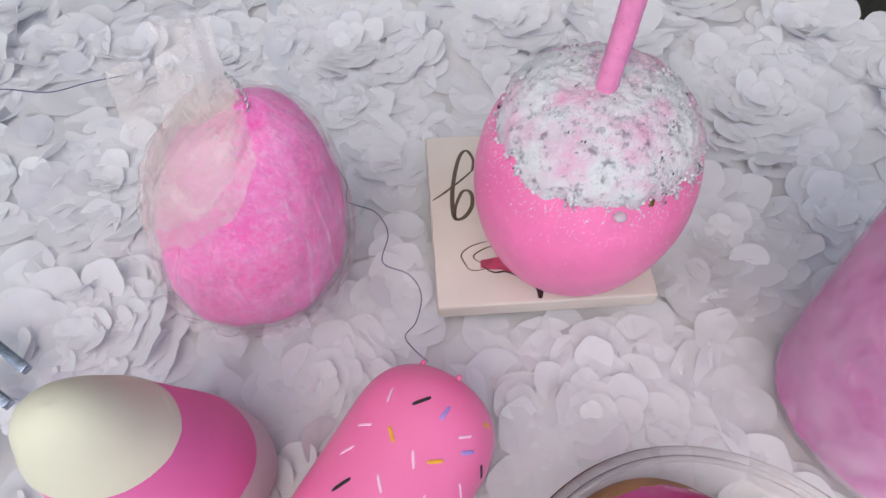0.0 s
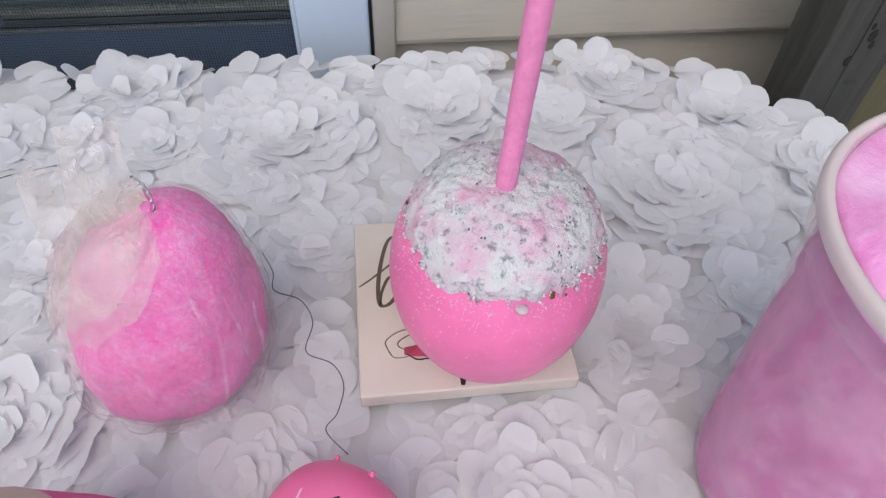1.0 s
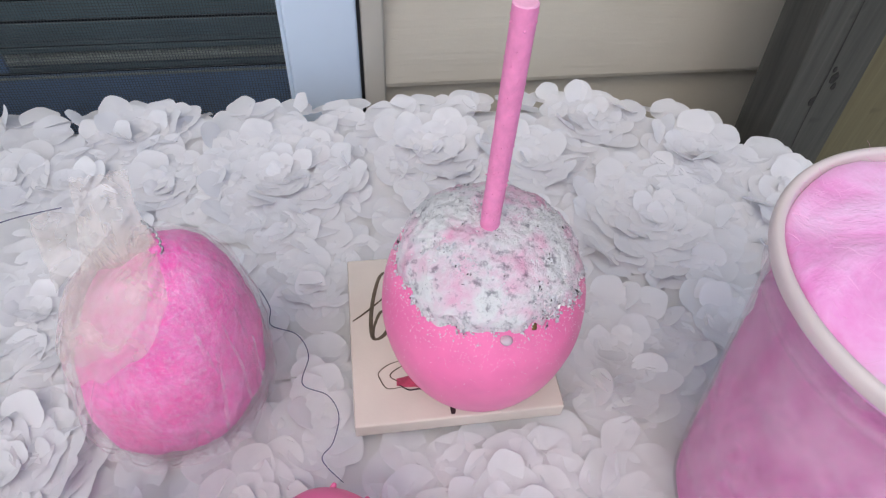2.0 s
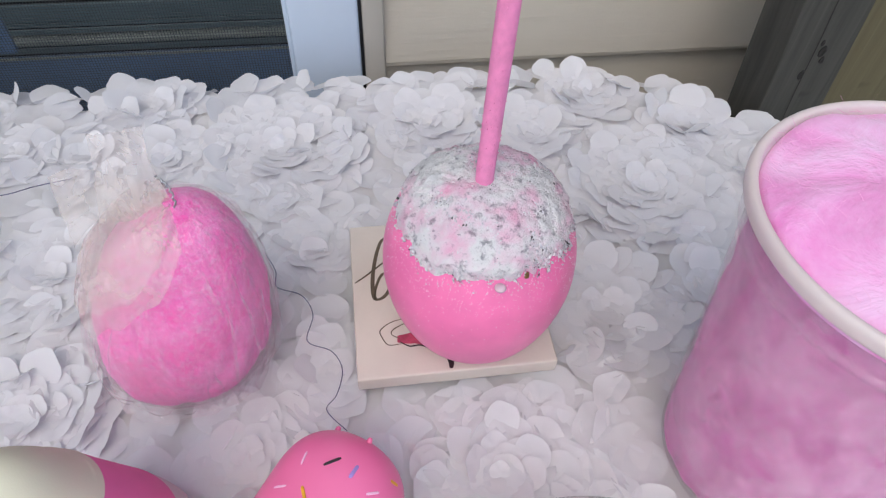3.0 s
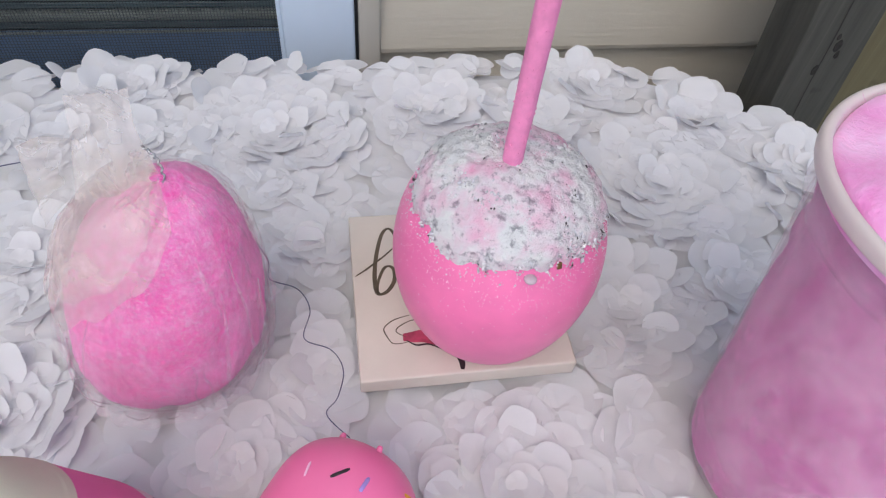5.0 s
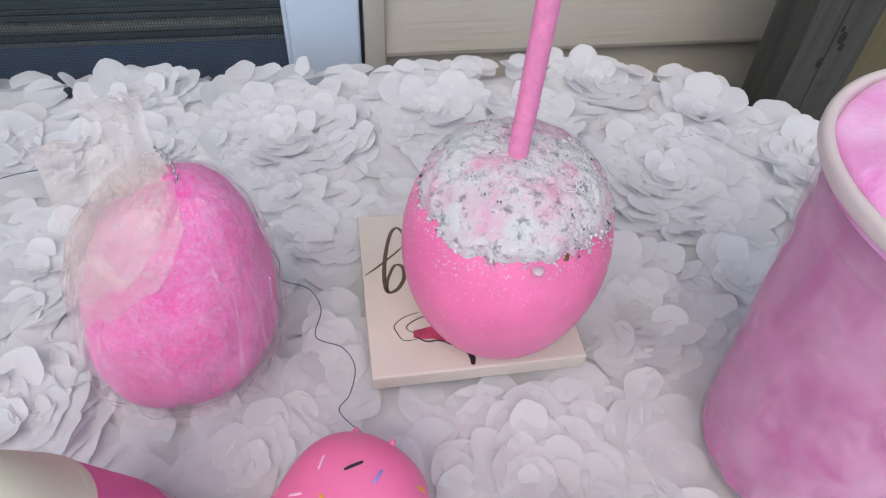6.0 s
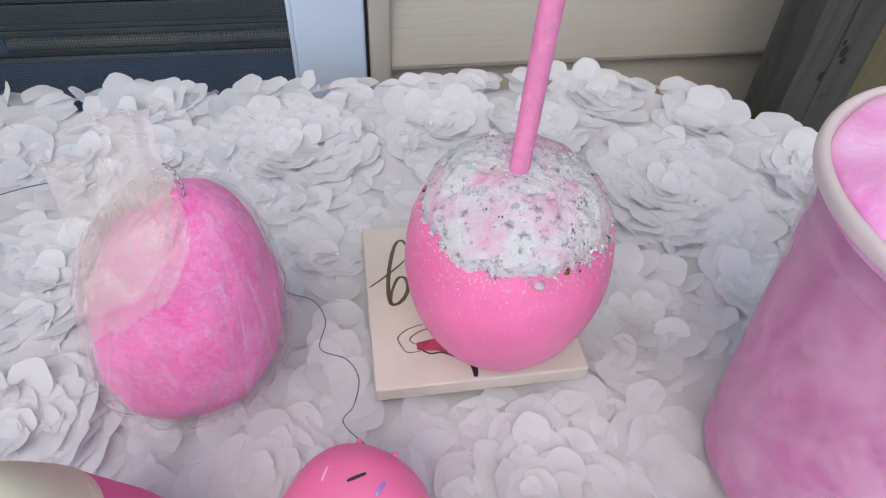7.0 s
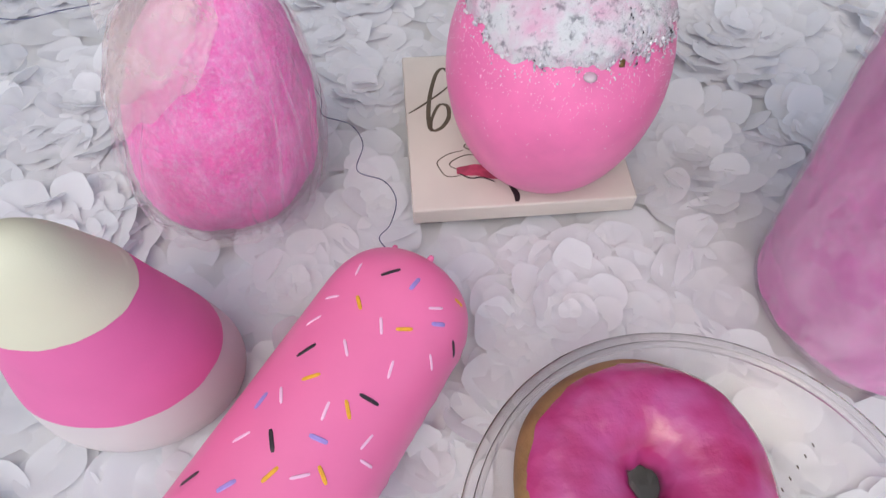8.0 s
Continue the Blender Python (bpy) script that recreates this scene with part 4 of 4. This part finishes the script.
def corn_band(z0, z1, grow):
    def at(z):
        for (r0, a), (r1, b) in zip(CORN[:-1], CORN[1:]):
            if a <= z <= b and b > a:
                return r0 + (r1 - r0) * (z - a) / (b - a)
        return 0.0

    prof = [(r, z) for r, z in CORN if z0 < z < z1]
    prof = ([(at(z0), z0)] if z0 > 0 else [(0.0, 0.0)]) + prof + ([(at(z1), z1)] if z1 < 0.107 else [(0.0, 0.1070)])

    def warp(v, a, r, z):
        edge = 0.0007 * wob((math.cos(a), math.sin(a), z0 * 50), 4, 5) + 0.0003 * wob((math.cos(a), math.sin(a), z0 * 50), 14, 5)
        w = Vector((0.0004 * wob(v, 40), 0.0004 * wob(v, 40, 3), edge if min(abs(z - z0), abs(z - z1)) < 0.004 and z > 0.001 else 0))
        return Vector((v.x + 0.019 * z, v.y * 0.775 - 0.054 * z, z)) + w + (v.xy.normalized().to_3d() if r > 0.004 else Vector((v.x / 0.004, v.y / 0.004, 1 - r / 0.004))) * grow

    return lathe(prof, 72, warp)


part("corn_base", corn_band(0.0, 0.0310, 0.0), FOAM_BASE, corn, "pale pinkish white base band")
part("corn_middle", corn_band(0.0292, 0.0775, 0.0003), FOAM_PINK, corn, "pink painted middle band")
part("corn_tip", corn_band(0.0757, 0.12, 0.0006), FOAM_WHITE, corn, "cream white rounded tip")

# ---- sprinkled toy ----
AX = Vector((-0.56, -0.83, 0)).normalized()
SIDE = Vector((0.83, -0.56, 0)).normalized()
toy = thing("sprinkle_toy", (0, 0, 0), "pink squishy foam eclair toy with printed coloured sprinkles", "toy")
TOY_A, TOY_R = SIDE * 0.0250 + Vector((0, 0, 0.0252)), 0.0277
TOY_S0, TOY_S1, TOY_CAP = 0.0315, 0.172, 0.028


def toy_radius(s):
    e = max(0.0, (TOY_S0 + TOY_CAP - s) / TOY_CAP, (s - TOY_S1 + TOY_CAP) / TOY_CAP)
    return TOY_R * max(0.0, 1 - min(1, e) ** 2.6) ** (1 / 2.4)


def toy_point(s, th, up=0.0):
    r = toy_radius(s) + up
    return TOY_A + AX * s + SIDE * (r * math.sin(th)) + Vector((0, 0, r * math.cos(th)))


def toy_body():
    n, rows = 72, 80
    verts, faces = [], []
    for j in range(rows + 1):
        s = TOY_S0 + (TOY_S1 - TOY_S0) * (0.5 - 0.5 * math.cos(math.pi * j / rows))
        for k in range(n):
            th = 2 * math.pi * k / n
            p = toy_point(s, th)
            p.z = max(p.z, -0.0015 + 0.02 * (p.z + 0.0015))
            seam = 0.0006 * max(0, 1 - abs(math.degrees(th) - 100) / 4) * (0.5 + wob((s, 0, 0), 300))
            verts.append(p + SIDE * seam)
    for j in range(rows):
        for k in range(n):
            a, b = j * n + k, j * n + (k + 1) % n
            faces.append((a, a + n, b + n, b))
    faces += [tuple(range(n)), tuple(range(rows * n + n - 1, rows * n - 1, -1))]
    return verts, faces


body_of_toy = part("toy_body", toy_body(), TOY_PINK, toy, "smooth pink foam body")
for s, th in ((0.0345, -48), (0.0345, 14)):
    c = toy_point(s, radians(th))
    knob = part("nub", lathe(smooth_profile([(0.0, 0.0020), (0.0008, 0.0017), (0.0012, 0.0006), (0.0016, -0.002)], 8), 12), TOY_PINK, toy)
    knob.matrix_local = Matrix.Translation(c) @ (-AX + Vector((0, 0, 0.7))).to_track_quat("Z", "Y").to_matrix().to_4x4()

# each: along the toy in mm, round it in degrees, turn in degrees
BLACK = [(51.3, -3.0, 142), (87.7, -21.0, 150), (90.9, 33.0, 97), (115.9, -3.0, 43), (135.3, -39.0, 144), (57.9, 72.0, 66)]
LAVENDER = [(50.7, 16.0, 175), (56.9, 46.0, 125), (107.4, -27.0, 178), (108.7, 20.0, 100), (132.0, -10.0, 149)]
YELLOW = [(66.2, -9.0, 46), (43.9, 56.0, 99), (66.1, 27.0, 127), (94.6, -6.0, 137), (97.1, 25.0, 46), (123.7, 8.0, 165), (116.1, 34.0, 59)]
WHITE = [(54.3, -27.0, -164), (67.3, -32.0, 110), (53.2, 38.0, 128), (69.6, 13.0, 34), (81.6, 2.0, 43), (68.2, 58.0, 55), (79.4, 34.0, 17), (103.5, -16.0, 40), (101.1, 14.0, 12), (101.2, 47.0, -10), (119.1, -22.0, 145), (119.8, 23.0, 134), (106.1, 56.0, 97), (77.3, -33.0, 140)]


def sprinkle(s, th, turn, length, width, lift):
    """A raised printed dash that follows the toy's skin."""
    verts, faces = [], []
    cols = ((-1, 0), (-0.7, 0.00022), (0.7, 0.00022), (1, 0))
    n = 7
    ca, sa = math.cos(radians(turn)), math.sin(radians(turn))
    for i in range(n):
        u = (i / (n - 1) - 0.5) * length
        for c, up in cols:
            w = c * width / 2 * (0.6 if i in (0, n - 1) else 1)
            ds, dt = u * ca - w * sa, u * sa + w * ca
            verts.append(toy_point(s / 1000 + ds, radians(th) + dt / TOY_R, 0.00012 + lift + (up if 0 < i < n - 1 else 0)))
    for i in range(n - 1):
        for c in range(3):
            a = i * 4 + c
            faces.append((a, a + 1, a + 5, a + 4))
    return verts, faces


for rows_, mat, lab, wd in ((BLACK, SPR_BLACK, "black sprinkle", 0.0013), (LAVENDER, SPR_LAVENDER, "lavender sprinkle", 0.0015), (YELLOW, SPR_YELLOW, "yellow sprinkle", 0.0013), (WHITE, SPR_WHITE, "pale pink sprinkle", 0.0010)):
    for s, th, turn in rows_:
        part("sprinkle", sprinkle(s, th, turn, 0.0058 if mat is not SPR_BLACK else 0.0070, wd, 0.00002), mat, body_of_toy, lab, smooth=False)

# ---- doughnut on its plate ----
plate = thing("glass_plate", (0.084, -0.147, -0.003), "clear round glass plate with a raised rim", "plate")
plate_prof = [(0.0, 0.003), (0.048, 0.003), (0.056, 0.0045), (0.066, 0.0100), (0.0725, 0.0138), (0.0765, 0.0146), (0.0792, 0.0168), (0.0788, 0.0200), (0.0755, 0.0206), (0.0718, 0.0184), (0.065, 0.0136), (0.055, 0.0078), (0.047, 0.0062), (0.0, 0.0062)]
dish = part("plate_body", lathe(smooth_profile(plate_prof, 60), 110, lambda v, a, r, z: v + Vector((0, 0, 0.0012 * (r / 0.077) ** 3 * math.sin(3 * a + 0.6)))), GLASS, plate, "clear glass")
dish.visible_shadow = False
ring = [(0.0742 + 0.0013 * math.cos(radians(30 * k)), 0.0196 + 0.0013 * math.sin(radians(30 * k))) for k in range(13)]
bead_line = part("plate_rim", lathe(ring, 110, lambda v, a, r, z: v + Vector((0, 0, 0.0010 * math.sin(3 * a + 0.6)))), GLASS, plate, "rounded inner edge of the glass rim")
bead_line.visible_shadow = False

for k in range(6):
    bm = box(-0.0007, -0.0002, 0, 0.0007, 0.0002, 0.0003)
    bm.transform(pose(0.033 + 0.0034 * k, 0.018 + 0.0032 * k, 0.0068 + 0.0013 * k, 0, 0, 100))
    part("mark", bm, INK, plate, "small dark moulded mark", smooth=False)

donut = thing("doughnut", (0.0685, -0.1225, 0.0033), "ring doughnut with glossy pink icing on the glass plate", "doughnut")


def ring_mesh(lo, hi, grow, n=110, m=40):
    """The doughnut's skin between two angles of its round section."""
    verts, faces = [], []
    full = hi - lo >= 359
    cnt = m if full else m + 1
    for k in range(n):
        a = 2 * math.pi * k / n
        edge = 8 * wob((math.cos(a), math.sin(a), 0), 2.5, 3) + 5 * wob((math.cos(a), math.sin(a), 0), 6, 1) if not full else 0
        big = 0.0245 + 0.0010 * wob((math.cos(a), math.sin(a), 2), 1.6)
        for j in range(cnt):
            f = j / m
            low = lo + edge + (34 * max(0, math.cos(a - radians(128))) if not full else 0)
            b = radians(low + (hi - edge * 0.5 - low) * f)
            g = grow * min(1, 6 * f, 6 * (1 - f)) if not full else 0
            rr, rz = 0.0182 + g, 0.0150 + g
            x = big + rr * math.cos(b)
            p = Vector((x * math.cos(a), x * math.sin(a), 0.0148 + rz * math.sin(b)))
            if not full:
                p.z += 0.0008 * wob(p, 60) + 0.0004 * wob(p, 170, 2)
            verts.append(p)
    for k in range(n):
        for j in range(cnt if full else cnt - 1):
            a, b = k * cnt + j, ((k + 1) % n) * cnt + j
            a2, b2 = k * cnt + (j + 1) % cnt, ((k + 1) % n) * cnt + (j + 1) % cnt
            faces.append((a, b, b2, a2))
    return verts, faces


part("dough", ring_mesh(0, 360, 0.0), DOUGH, donut, "golden brown fried dough")
part("icing", ring_mesh(12, 195, 0.0011), ICING, donut, "glossy deep pink icing")

# ---- small things ----
thread = thing("thread", (0, 0, 0), "loose dark blue thread lying on the tablecloth", "thread")
part("strand", tube(curve_line([(-0.047, 0.085, 0.010), (-0.041, 0.072, 0.010), (-0.040, 0.061, 0.010), (-0.027, 0.054, 0.010), (-0.021, 0.041, 0.010), (-0.024, 0.026, 0.009), (-0.012, 0.018, 0.010), (-0.007, 0.007, 0.010), (-0.010, -0.006, 0.010), (-0.015, -0.013, 0.009), (-0.006, -0.024, 0.008)], 70), 0.00024, 6), THREAD, thread)
thread2 = thing("thread", (0, 0, 0), "loose dark thread end beside the candy bag", "thread")
part("strand", tube(curve_line([(-0.27, 0.14, 0.009), (-0.235, 0.150, 0.010), (-0.205, 0.146, 0.010), (-0.185, 0.152, 0.010), (-0.165, 0.158, 0.009)], 40), 0.0003, 6), THREAD, thread2)

jewel = thing("jewelled_clip", (-0.186, -0.010, 0.002), "silver clip with clear faceted crystals on the cloth", "clip")
for k, (dx, dy, ln) in enumerate(((-0.002, 0.004, 0.030), (-0.003, -0.013, 0.024))):
    bm = box(-ln / 2, -0.0022, 0.0, ln / 2, 0.0022, 0.004, 0.0009)
    bm.transform(pose(dx, dy, 0.002, 0, 0, -38))
    part("bar", bm, CLIP_STEEL, jewel, "polished silver bar")
for dx, dy in ((0.010, -0.030), (-0.008, -0.004), (-0.014, 0.014)):
    cr = part("crystal", lathe([(0.0, 0.0), (0.0022, 0.001), (0.0034, 0.003), (0.0022, 0.0048), (0.0, 0.005)], 8), CRYSTAL, jewel, "faceted clear crystal", smooth=False)
    cr.location = (dx, dy, 0.002)

# ---- petals, nearest the apple as single pieces ----
order = sorted(range(len(petals)), key=lambda i: (petals[i][0].translation.x - 0.05) ** 2 + (petals[i][0].translation.y + 0.01) ** 2)
for i in order[:300]:
    mt, k = petals[i]
    ob = new("petal", PETAL_MESHES[k])
    ob.parent = cloth
    ob.matrix_local = mt
arrays = [np.array(v) for v, f in PETALS]
rest_v, rest_f, base = [], [], 0
for i in order[300:]:
    mt, k = petals[i]
    rot = np.array(mt)
    rest_v.append(arrays[k] @ rot[:3, :3].T + rot[:3, 3])
    rest_f.extend([tuple(base + q for q in f) for f in PETALS[k][1]])
    base += len(arrays[k])
tagged(part("petal_layer", (np.concatenate(rest_v).tolist(), rest_f), WHITE_CLOTH, cloth, "layered white fabric petals"), kind="stuff")
